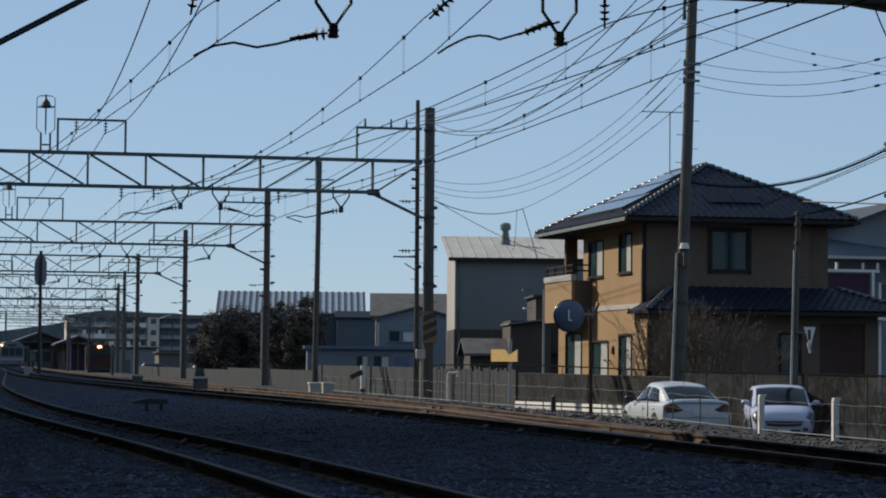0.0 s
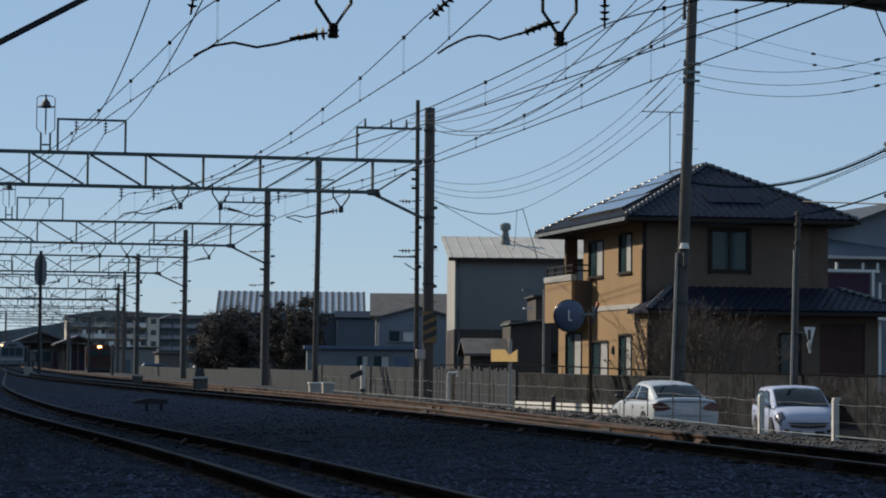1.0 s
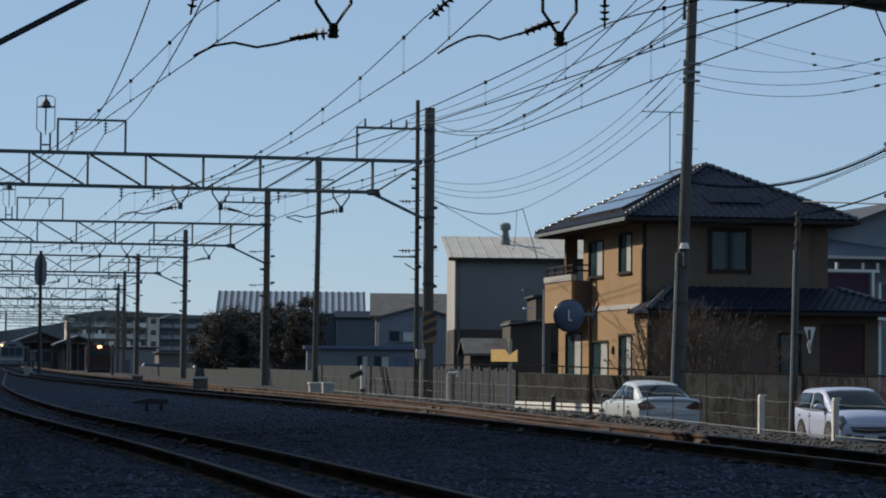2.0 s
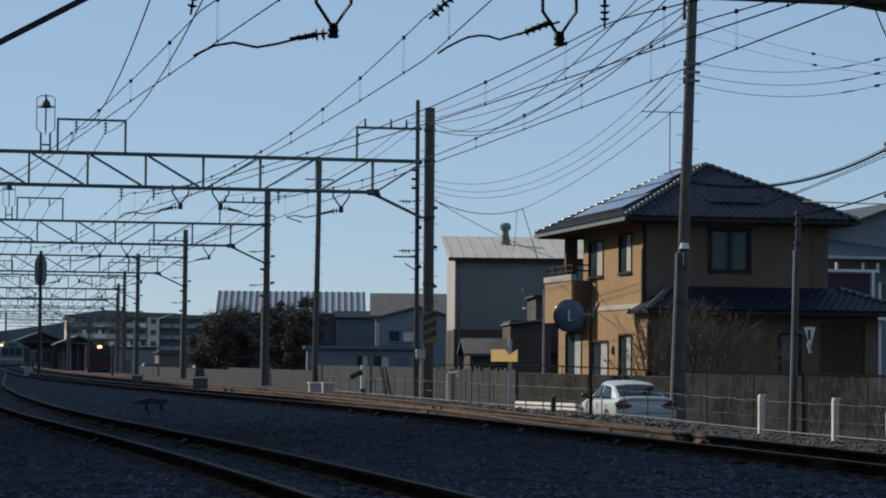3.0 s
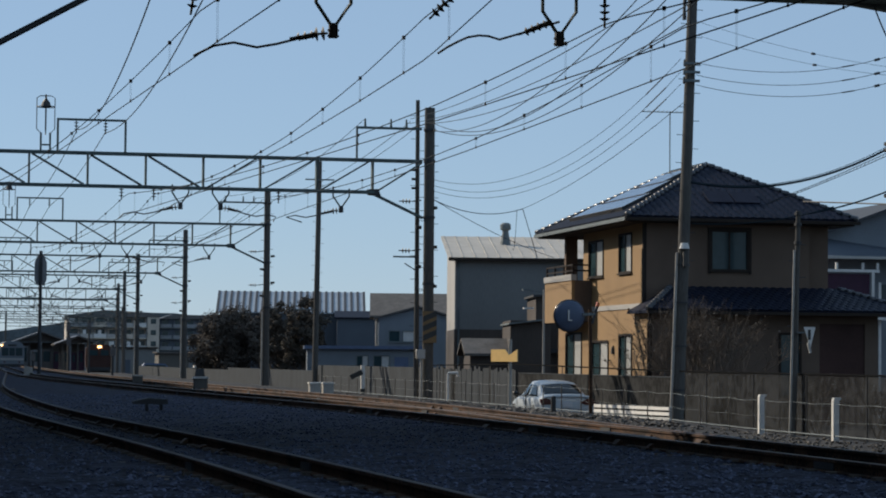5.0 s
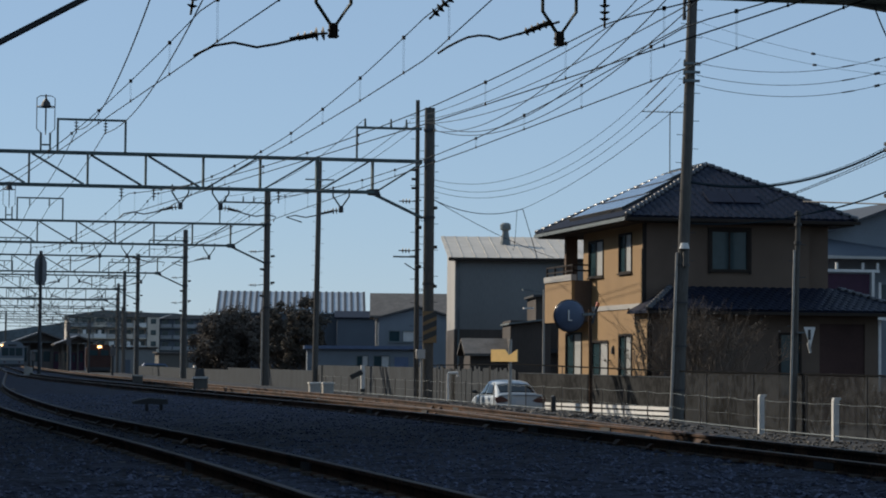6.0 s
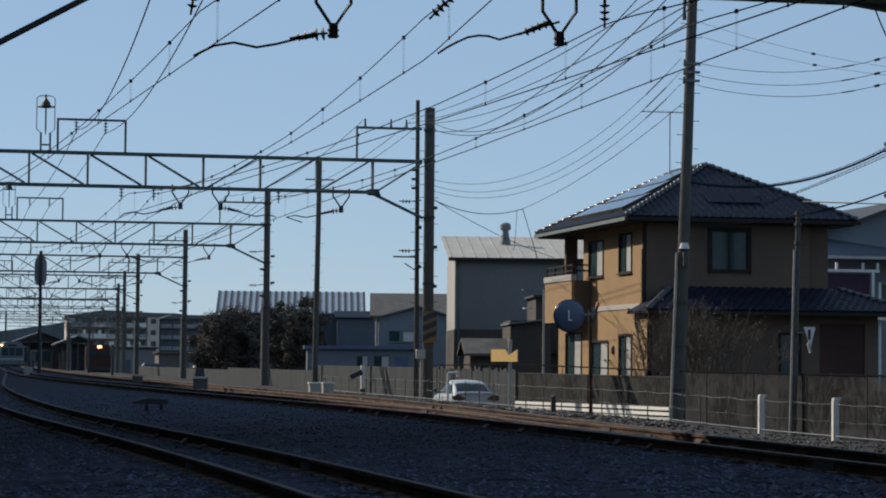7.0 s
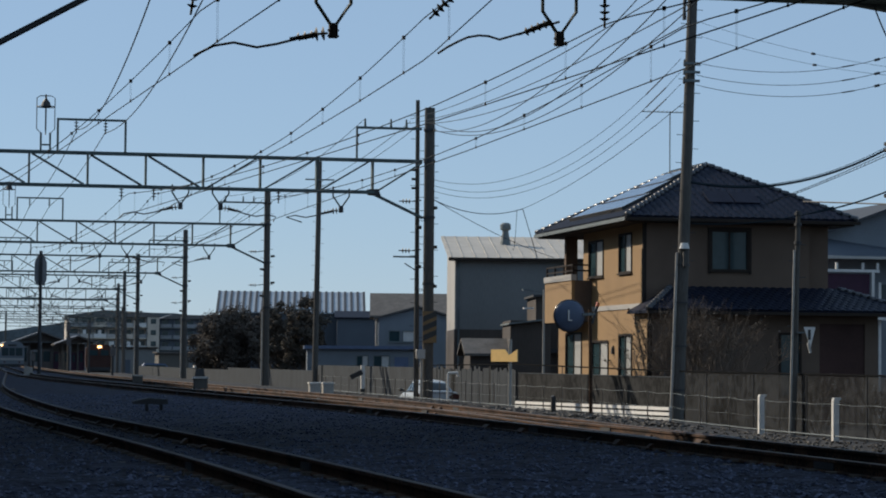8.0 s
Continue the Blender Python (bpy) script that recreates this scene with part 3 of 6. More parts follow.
# ---- poles of the street ----
def utility_pole(x, y, z0, z1, lean, label, r=0.20):
    t = thing("utility_pole", label, "utility pole", x, y, z0)
    h = z1 - z0

    def ax(z):
        return lean * z
    part("shaft", Mesh().rod((0, 0, 0), (ax(h), 0, h), r, r * 0.78, 16), POLECONC, t, "round concrete shaft")
    s = Mesh()
    i = 0
    z = 2.2
    while z < h - 0.4:
        sx = 1 if i % 2 else -1
        s.rod((ax(z), 0, z), (ax(z) + sx * (r + 0.17), 0, z), 0.011, n=5)
        z += 0.45
        i += 1
    tagged(part("step_bolt_row", s, DARK, t), kind="stuff")
    return t, ax


def street_poles():
    x, y = 23.27, 74.7
    t, ax = utility_pole(x, y, -0.6, 14.4, 0.033, "tall concrete utility pole with step bolts and crossarms")
    a = Mesh()
    for z in (11.68, 11.4, 11.12):
        a.box(ax(z) - 0.3, ax(z) + 0.25, -0.30, -0.22, z - 0.04, z + 0.04)
    part("crossarm", a, STEEL, t)
    a = Mesh()
    for z in (13.6, 13.1):
        a.rod((ax(z) - 0.28, -0.1, z), (ax(z) - 0.28, -0.1, z + 0.5), 0.07, 0.05)
    part("switch", a, DARK, t, "dark cylindrical pole switch")
    for z in (11.68, 11.4, 11.12):
        m = Mesh()
        m.rod((ax(z) - 0.27, -0.26, z - 0.1), (ax(z) - 0.27, -0.26, z + 0.12), 0.045, 0.03)
        part("pin_insulator", m, INSUL, t)
    b = Mesh()
    b.rod((ax(5.7) - 0.05, -0.24, 5.72), (ax(5.7) - 0.05, -0.24, 5.9), 0.17, 0.12, 12)
    part("meter_cap", b, WHITE, t, "white rounded cable cap")
    b = Mesh()
    b.box(ax(5.4) - 0.09, ax(5.4) + 0.05, -0.32, -0.2, 5.15, 5.62)
    part("terminal_box", b, POLECONC, t)
    b = Mesh()
    b.rod((ax(0.1) - 0.235, -0.04, 0.1), (ax(5.6) - 0.225, -0.04, 5.6), 0.055, 0.05, 10)
    part("conduit", b, CONC, t, "pale conduit pipe on the sunlit edge")
    for z in (1.2, 2.6, 4.0, 5.2):
        part("conduit_band", Mesh().rod((ax(z), 0, z - 0.025), (ax(z), 0, z + 0.025), 0.225, 0.225, 16), DARK, t)
    t, ax = utility_pole(23.1, 63.5, -0.6, 5.68, 0.022, "short grey steel cable pole in front of the screen fence", 0.082)
    for z in (5.4, 5.9, 6.2):
        part("band", Mesh().rod((ax(z), 0, z - 0.04), (ax(z), 0, z + 0.04), 0.11), DARK, t)
    # pale pipe added to stand for the thin pole's sunlit rim
    part("conduit", Mesh().rod((ax(0) - 0.10, -0.02, 0.05), (ax(5.2) - 0.095, -0.02, 5.2), 0.038, 0.034, 10), CONC, t, "pale conduit pipe on the sunlit edge")
    # pole beyond, in the lane
    t, ax = utility_pole(22.9, 148.3, -1.2, 13.75, 0.012, "concrete utility pole with a short crossarm", 0.19)
    m = Mesh()
    m.box(ax(13.9) - 0.9, ax(13.9) + 0.9, -0.25, -0.17, 13.75, 13.83)
    part("crossarm", m, STEEL, t)
    m = Mesh()
    m.box(ax(5.6) - 1.0, ax(5.6), -0.1, -0.04, 5.75, 5.8)
    m.prism([(ax(5.6) - 1.5, 5.75), (ax(5.6) - 1.0, 5.72), (ax(5.6) - 1.0, 5.85)], -0.18, 0.05)
    part("street_lamp_arm", m, STEEL, t)
    # slim signal-wire pole in front of the first gantry mast
    t, ax = utility_pole(18.09, 91.6, -0.3, 11.5, -0.003, "slim steel pole close beside the concrete mast", 0.10)
    m = Mesh()
    m.box(-0.95, 0.0, -0.05, 0.03, 5.72, 5.78)
    m.bar((-0.5, 0, 5.5), (0.0, 0, 5.2), 0.04)
    part("side_bracket", m, STEEL, t)
    for k in range(4):
        m = Mesh()
        m.rod((-0.25, 0, 8.4 + 0.35 * k), (-0.1, 0, 8.4 + 0.35 * k), 0.05)
        part("spool_insulator", m, INSUL, t)
    # pole out to the side that carries the cross-street cables
    t, ax = utility_pole(30.95, 75, -0.4, 12.6, 0.0, "concrete utility pole at the end of the side lane")
    m = Mesh()
    for z in (7.4, 8.9, 9.1):
        m.rod((-0.55, -0.1, z), (-0.15, 0, z), 0.07)
    part("cable_clamp", m, DARK, t)
    lane = (((18.53, 91.0, 8.41), (23.26, 74.44, 11.22), 1.49), ((18.53, 91.0, 8.19), (23.26, 74.44, 10.80), 1.55),
            ((18.53, 91.0, 7.98), (23.26, 74.44, 10.40), 1.50))
    for p, q, sag in lane:
        wire(p, q, sag, "thin power line sagging along the lane", 0.009, "power lines")
        a = Vector(q).lerp(Vector(p), 0.05)
        a.z -= 4 * sag * 0.05 * 0.95
        b = Vector(q).lerp(Vector(p), 0.12)
        b.z -= 4 * sag * 0.12 * 0.88
        single("cable_sleeve", Mesh().rod(a, b, 0.02), DARK, "dark sleeve threaded on a power line", "cable sleeve", "power line fittings")
    cross = (((23.82, 74.6, 11.13), (30.72, 75.0, 11.66), 0.43), ((23.82, 74.6, 10.73), (30.72, 75.0, 11.2), 0.43),
             ((23.83, 74.6, 10.41), (30.72, 75.0, 10.79), 0.44))
    for p, q, sag in cross:
        wire(p, q, sag, "thin power line across the side lane", 0.010, "power lines")
        for u, v in ((0.735, 0.80), (0.905, 0.93)):
            a, b = Vector(p).lerp(Vector(q), u), Vector(p).lerp(Vector(q), v)
            a.z -= 4 * sag * u * (1 - u)
            b.z -= 4 * sag * v * (1 - v)
            single("cable_sleeve", Mesh().rod(a, b, 0.022 if u < 0.8 else 0.045), DARK, "dark sleeve threaded on a power line", "cable sleeve", "power line fittings")
    for p, q, sag in (((23.82, 74.6, 12.48), (30.78, 75.0, 11.24), 0.17), ((23.82, 74.6, 12.03), (30.86, 75.0, 10.97), 0.19)):
        wire(p, q, sag, "thin drop wire across the side lane", 0.006, "power lines")
        a = Vector(p).lerp(Vector(q), 0.585)
        a.z -= 4 * sag * 0.585 * 0.415
        single("wire_joint", Mesh().rod(a - Vector((0.06, 0, 0)), a + Vector((0.06, 0, -0.01)), 0.045, 0.04, 8), DARK, "small dark joint on a drop wire", "wire joint", "power line fittings")
    p, q, sag = Vector((23.61, 74.6, 7.27)), Vector((30.72, 75.0, 8.66)), 0.62
    wire(p, q, sag, "thick dark telephone cable bundle", 0.036, "telephone cables")
    up = Vector((0, 0, 0.085))
    wire(p + up * 0.4, q + up, sag, "thin messenger strand over the telephone cable bundle", 0.009, "telephone cables")
    m = Mesh()
    for i in range(1, 60):
        u = i / 60
        a = p.lerp(q, u)
        a.z -= 4 * sag * u * (1 - u)
        m.rod(a - Vector((0, 0, 0.05)), a + up * (0.5 + 0.5 * u) + Vector((0.03, 0, 0.02)), 0.010, n=4)
    single("cable_hangers", m, DARK, "row of small hanger rings on the telephone cable", "cable hanger", kind="stuff")
    # the lashed pair under it
    for dz in (0.0, 0.10):
        wire((26.2, 74.6, 6.6 + dz * 0.4), (30.72, 75.0, 8.42 + dz), 0.05, "lashed telephone cable pair over the lane", 0.011, "telephone cables")
    m = Mesh()
    for i in range(1, 34):
        a = Vector((26.2, 74.6, 6.6)).lerp(Vector((30.72, 75.0, 8.42)), i / 34)
        a.z -= 0.2 * i / 34 * (1 - i / 34)
        m.rod(a, a + Vector((0.07, 0, 0.06 + 0.06 * i / 34)), 0.007, n=4)
    single("cable_lashing", m, DARK, "spiral lashing between two telephone cables", "cable lashing", kind="stuff")
    wire((23.7, 74.6, 5.94), (28.67, 75.0, 6.61), 0.21, "dark telephone cable hung along the lane", 0.020, "telephone cables")
    wire((27.6, 74.6, 6.33), (30.78, 75.0, 7.26), 0.09, "dark telephone cable hung over the side lane", 0.028, "telephone cables")
    wire((31.1, 84.65, 7.44), (31.17, 75.0, 6.73), 0.0, "pale banded cable guard from the house roof over the side lane", 0.026, "telephone cables", OLDTILE)
    # service drops to the house
    j = (23.31, 96.0, 7.68)
    wire((23.41, 74.6, 9.83), j, 0.30, "service wire from the pole to a mid-air joint", 0.011, "service wires")
    wire(j, (18.53, 91.0, 7.66), 0.37, "service wire from the joint to the mast", 0.016, "service wires")
    wire(j, (23.61, 94.6, 5.56), 0.0, "service wire down to the balcony", 0.016, "service wires")
    wire((23.07, 96.0, 7.63), (26.24, 110, 6.73), 0.61, "service wire down to the shed", 0.011, "service wires")
    wire((18.53, 91.0, 7.67), (28.73, 112.0, 6.43), 0.18, "low service wire past the grey building", 0.013, "service wires")


shade_wall()
overhead()
street_poles()


# ---- buildings ----
def wall_panel(m, axis, c0, c1, a0, a1, z0, z1, holes):
    """A wall from a0 to a1 with rectangular holes (a, b, lo, hi) right through it; axis 'x' faces x, 'y' faces y."""
    ca = sorted({a0, a1, *[h[0] for h in holes], *[h[1] for h in holes]})
    cz = sorted({z0, z1, *[h[2] for h in holes], *[h[3] for h in holes]})
    na, nz = len(ca), len(cz)

    def solid(i, j):
        if not (0 <= i < na - 1 and 0 <= j < nz - 1):
            return False
        x, z = (ca[i] + ca[i + 1]) / 2, (cz[j] + cz[j + 1]) / 2
        return not any(h[0] < x < h[1] and h[2] < z < h[3] for h in holes)
    vs = [((c, a, z) if axis == 'x' else (a, c, z)) for c in (c0, c1) for z in cz for a in ca]
    s = na * nz

    def v(i, j, k):
        return k * s + j * na + i
    fs = []
    for i in range(na - 1):
        for j in range(nz - 1):
            if not solid(i, j):
                continue
            q = [(i, j), (i + 1, j), (i + 1, j + 1), (i, j + 1)]
            fs.append(tuple(v(x, y, 0) for x, y in q))
            fs.append(tuple(v(x, y, 1) for x, y in reversed(q)))
            for e, (di, dj) in enumerate(((0, -1), (1, 0), (0, 1), (-1, 0))):
                if not solid(i + di, j + dj):
                    p, r = q[e], q[(e + 1) % 4]
                    fs.append((v(*r, 0), v(*p, 0), v(*p, 1), v(*r, 1)))
    used = sorted({k for f in fs for k in f})
    at = {k: n for n, k in enumerate(used)}
    m.add([vs[k] for k in used], [tuple(at[k] for k in f) for f in fs])


def window(parent, axis, c, a, b, lo, hi, out, frame_mat, panes=2, curtain=(), sill=True, name="window"):
    """A sliding window in an opening: frame, panes with a meeting stile, sill. out: -1 towards lower c."""
    f = Mesh()
    t, d0, d1 = 0.06, c + out * 0.035, c - out * 0.07
    lo2, hi2 = min(d0, d1), max(d0, d1)

    def bx(m, p, q, r, s, e0=None, e1=None):
        e0, e1 = (lo2, hi2) if e0 is None else (min(e0, e1), max(e0, e1))
        if axis == 'x':
            m.box(e0, e1, p, q, r, s)
        else:
            m.box(p, q, e0, e1, r, s)
    bx(f, a - 0.02, a + t, lo, hi)
    bx(f, b - t, b + 0.02, lo, hi)
    bx(f, a + t, b - t, lo, lo + t)
    bx(f, a + t, b - t, hi - t, hi + 0.02)
    w = part(name, f, frame_mat, parent)
    n = panes
    step = (b - a - 2 * t) / n
    for i in range(n):
        p = Mesh()
        off = c - out * (0.02 + 0.02 * (i % 2))
        bx(p, a + t + i * step, a + t + (i + 1) * step, lo + t, hi - t, off, off - out * 0.008)
        part("pane", p, CURTAIN if i in curtain else PANE, w, "glass with a pale curtain behind" if i in curtain else "")
        if i:
            s = Mesh()
            bx(s, a + t + i * step - 0.025, a + t + i * step + 0.025, lo + t, hi - t, c + out * 0.01, c - out * 0.015)
            part("stile", s, frame_mat, w)
    if sill:
        s = Mesh()
        bx(s, a - 0.06, b + 0.06, lo - 0.05, lo - 0.001, c + out * 0.08, c - out * 0.03)
        part("sill", s, frame_mat, w)
    return w


def tile_mesh(w=0.30, l=0.34):
    m = Mesh()
    pts = []
    for k in range(5):
        u = k / 4
        pts.append((w * u, 0.035 * math.sin(u * math.pi) + 0.012))
    m.add([(x, 0, z) for x, z in pts] + [(x, l, z - 0.008) for x, z in pts] + [(x, 0, z - 0.03) for x, z in pts],
          [(i, i + 1, 6 + i, 5 + i) for i in range(4)] + [(i + 1, i, 10 + i, 11 + i) for i in range(4)])
    return m


def slope_frame(p, along, up):
    """A pose whose x runs along the eave and y up the slope."""
    x, y = Vector(along).normalized(), Vector(up).normalized()
    z = x.cross(y)
    r = Matrix((x, y, z)).transposed().to_4x4()
    return Matrix.Translation(p) @ r


def tiled_slope(parent, p, along, up, length, rise_len, inset_a, inset_b, material, single_tiles, label=""):
    """Courses of tiles on a slope from the eave at p. The insets are how far each end draws in at the top."""
    base = slope_frame(p, along, up)
    tm = tile_mesh()
    me = tm.mesh("tile", material)
    joined = Mesh()
    rows = int(rise_len / 0.28)
    for r in range(rows):
        v = r * 0.28
        a = inset_a * v / rise_len
        b = length - inset_b * v / rise_len
        x = a + 0.02
        while x + 0.28 < b:
            m = base @ Matrix.Translation((x, v, 0.03)) @ Matrix.Rotation(0.05 + random.uniform(-0.012, 0.012), 4, 'X')
            if single_tiles:
                o = part("tile", me, material, parent)
                o.matrix_basis = m
            else:
                joined.add([m @ Vector(q) for q in tm.v], tm.f)
            x += 0.302
    if not single_tiles:
        tagged(part("tile_field", joined, material, parent, label), kind="stuff")


def ridge_tiles(parent, p, q, material):
    p, q = Vector(p), Vector(q)
    n = max(2, int((q - p).length / 0.32))
    for i in range(n):
        a, b = p.lerp(q, i / n), p.lerp(q, (i + 0.94) / n)
        part("ridge_tile", Mesh().rod(a, b, 0.125, 0.085, 12), RIDGE, parent, smooth=True)


def ochre_house():
    """The two-storey house; local origin at its corner by the lane, x into the lot, y along the lane."""
    h = thing("house", "two-storey ochre house with shade-brown walls and a dark tiled hip roof", "house", 24.8, 83.7, 0)
    gz = -0.75
    # lane side wall, sunlit
    ups = [(1.5, 3.2, 4.75, 6.2), (5.35, 7.45, 4.72, 6.12)]
    low = [(1.45, 3.15, 0.6, 2.5), (4.6, 7.0, 0.6, 2.28), (8.45, 10.9, 0.6, 2.62)]
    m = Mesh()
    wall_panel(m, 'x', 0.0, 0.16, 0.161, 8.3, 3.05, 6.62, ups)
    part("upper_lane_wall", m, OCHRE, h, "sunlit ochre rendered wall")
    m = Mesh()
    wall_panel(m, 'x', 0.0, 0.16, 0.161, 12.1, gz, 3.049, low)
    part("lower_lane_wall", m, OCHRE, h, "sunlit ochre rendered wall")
    for i, (a, b, lo, hi) in enumerate(ups):
        window(h, 'x', 0.0, a, b, lo, hi, -1, TRIMDARK, 2, (0,) if i else (0,))
    for i, (a, b, lo, hi) in enumerate(low):
        window(h, 'x', 0.0, a, b, lo, hi, -1, TRIMDARK, 2, (0,), name="patio_window")
    # front wall, its shade put into a darker brown
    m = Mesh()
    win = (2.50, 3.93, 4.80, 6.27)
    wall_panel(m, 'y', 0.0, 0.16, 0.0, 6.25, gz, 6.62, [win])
    part("front_wall", m, BROWNSHADE, h, "shaded brown rendered wall")
    part("return_wall", Mesh().box(6.09, 6.25, 0.161, 0.5, gz, 6.62), BROWNSHADE, h)
    part("set_back_wall", Mesh().box(6.251, 6.939, 0.34, 0.5, gz, 6.62), BROWNSHADE, h)
    window(h, 'y', 0.0, *win, -1, TRIMDARK, 2)
    ws = Mesh()
    ws.box(win[0] - 0.1, win[0] - 0.01, -0.06, -0.002, win[2] - 0.1, win[3] + 0.1)
    ws.box(win[1] + 0.01, win[1] + 0.1, -0.06, -0.002, win[2] - 0.1, win[3] + 0.1)
    ws.box(win[0] - 0.009, win[1] + 0.009, -0.06, -0.002, win[3] + 0.01, win[3] + 0.1)
    part("window_surround", ws, TRIMDARK, h, "dark brown window surround")
    part("far_side_wall", Mesh().box(6.94, 7.1, 0.34, 12.1, gz, 6.62), BROWNSHADE, h)
    part("balcony_wall", Mesh().box(0.161, 6.939, 8.14, 8.3, 3.16, 6.62), BROWNSHADE, h)
    part("back_wall", Mesh().box(0.161, 6.939, 11.94, 12.1, gz, 2.94), BROWNSHADE, h)
    part("upper_floor", Mesh().box(0.161, 6.93, 0.17, 11.9, 2.95, 3.15), BROWNSHADE, h)
    cb = Mesh().box(-0.03, 0.09, -0.03, 0.09, gz, 6.6)
    part("corner_trim", cb, TRIMDARK, h, "dark brown corner downpipe")
    st = Mesh().box(-0.035, -0.001, 0.1, 6.9, 3.42, 3.60)
    part("band_course", st, PALECLAD, h, "pale horizontal band between the storeys")
    # balcony
    b = Mesh()
    b.box(-0.8, -0.68, 7.05, 11.25, 3.02, 4.62)
    part("balcony_front", b, OCHRE, h, "ochre balcony parapet")
    b = Mesh()
    b.box(-0.679, -0.001, 7.05, 7.17, 3.02, 4.62)
    b.box(-0.679, -0.001, 11.13, 11.25, 3.02, 4.62)
    b.box(-0.679, 0.0, 7.171, 11.129, 3.02, 3.14)
    # balcony sides take the brown that stands for shade
    part("balcony_side", b, BROWNSHADE, h)
    b = Mesh()
    b.box(-0.84, -0.62, 7.0, 11.3, 4.621, 4.85)
    part("balcony_coping", b, PALECLAD, h, "pale concrete coping")
    b = Mesh()
    for z in (5.0, 5.22):
        b.box(-0.76, -0.70, 7.1, 11.2, z - 0.03, z + 0.03)
        b.box(-0.699, -0.1, 7.1, 7.15, z - 0.03, z + 0.03)
    for y in (7.12, 8.5, 9.9, 11.15):
        b.box(-0.765, -0.695, y - 0.03, y + 0.03, 4.851, 5.25)
    part("balcony_rail", b, TRIMDARK, h, "dark metal handrail")
    part("balcony_column", Mesh().box(-0.1, 0.38, 10.6, 10.85, 3.15, 6.62), BROWNSHADE, h)
    # main roof
    ex0, ex1, ey0, ey1, ez, rz = -0.8, 7.85, -0.6, 12.75, 6.66, 8.86
    cx, half = (ex0 + ex1) / 2, (ex1 - ex0) / 2
    ra, rb = (cx, ey0 + half, rz), (cx, ey1 - half, rz)
    m = Mesh()
    c = [(ex0, ey0, ez), (ex1, ey0, ez), (ex1, ey1, ez), (ex0, ey1, ez)]
    lowc = [(x, y, z - 0.10) for x, y, z in c]
    m.add(c + [ra, rb] + lowc, [(0, 1, 4), (1, 2, 5, 4), (2, 3, 5), (3, 0, 4, 5), (9, 8, 7, 6),
                                 (0, 6, 7, 1), (1, 7, 8, 2), (2, 8, 9, 3), (3, 9, 6, 0)])
    roof = part("roof", m, TILE, h, "dark glazed tile hip roof")
    so = Mesh().box(ex0 + 0.06, ex1 - 0.06, ey0 + 0.06, ey1 - 0.06, ez - 0.18, ez - 0.101)
    part("soffit", so, TRIMDARK, h)
    g = Mesh()
    g.box(ex0 - 0.10, ex0 - 0.002, ey0, ey1, ez - 0.14, ez - 0.01)
    part("gutter", g, STEEL, h, "grey eaves gutter")
    g = Mesh()
    g.box(ex0 - 0.10, ex1 + 0.1, ey0 - 0.10, ey0 - 0.002, ez - 0.14, ez - 0.02)
    part("gutter", g, TRIMDARK, h, "dark eaves gutter")
    sl = math.hypot(half, rz - ez)
    up = (0, half, rz - ez)
    tiled_slope(roof, (ex0, ey0, ez), (1, 0, 0), up, ex1 - ex0, sl, half, half, TILE, True)
    tiled_slope(roof, (ex0, ey1, ez), (0, -1, 0), (half, 0, rz - ez), ey1 - ey0, sl, half, half, TILE, False)
    for a, b in ((c[0], ra), (c[1], ra), (c[3], rb), (ra, rb)):
        ridge_tiles(roof, (a[0], a[1], a[2] + 0.06), (b[0], b[1], b[2] + 0.08), TILE)
    # solar panels on the lane slope
    fr = slope_frame((ex0, ey1, ez), (0, -1, 0), (half, 0, rz - ez))
    for r in range(3):
        lo, hi = 0.75 + r * 1.28, 0.75 + r * 1.28 + 1.22
        a0, a1 = 2.1 + hi * 0.55, (ey1 - ey0) - 0.9 - hi * 0.88
        n = max(1, int((a1 - a0) / 1.5))
        for k in range(n):
            s = a0 + (a1 - a0) * k / n
            e = a0 + (a1 - a0) * (k + 1) / n - 0.03
            m = Mesh().box(s, e, lo, hi, 0.14, 0.18)
            o = part("solar_panel", m, SOLAR, h, "blue-black solar panel with a pale glare")
            o.matrix_basis = fr
            part("frame_rail", Mesh().box(s, e, lo - 0.06, lo - 0.001, 0.02, 0.20), DARK, o)
            if k == n - 1:
                part("frame_end", Mesh().box(e + 0.001, e + 0.07, lo - 0.06, hi + 0.02, 0.02, 0.20), DARK, o)
            part("frame_rail", Mesh().box(s, e, hi + 0.001, hi + 0.02, 0.10, 0.185), STEEL, o)
    # panel on the front slope
    fr2 = slope_frame((ex0, ey0, ez), (1, 0, 0), up)
    for k in range(2):
        m = Mesh().box(3.4 + k * 1.0, 4.35 + k * 1.0, 1.2, 2.2, 0.10, 0.13)
        part("solar_panel", m, SOLARDARK, h, "dull blue-black solar panel").matrix_basis = fr2
    # ground-floor front wing with a pent roof
    wx0, wx1, wy0 = -0.35, 8.1, -2.0
    m = Mesh()
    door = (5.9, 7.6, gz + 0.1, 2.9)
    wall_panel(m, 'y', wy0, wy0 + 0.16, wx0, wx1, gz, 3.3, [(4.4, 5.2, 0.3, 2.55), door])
    part("wing_wall", m, BROWNSHADE, h, "shaded brown wall of the front wing")
    # ochre on the sunny side, the shade brown on the other
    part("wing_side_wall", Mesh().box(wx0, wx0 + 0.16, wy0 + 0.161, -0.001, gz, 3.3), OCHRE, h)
    part("wing_side_wall", Mesh().box(wx1 - 0.16, wx1, wy0 + 0.161, 3.0, gz, 3.3), BROWNSHADE, h)
    window(h, 'y', wy0, 4.4, 5.2, 0.3, 2.55, -1, TRIMDARK, 1)
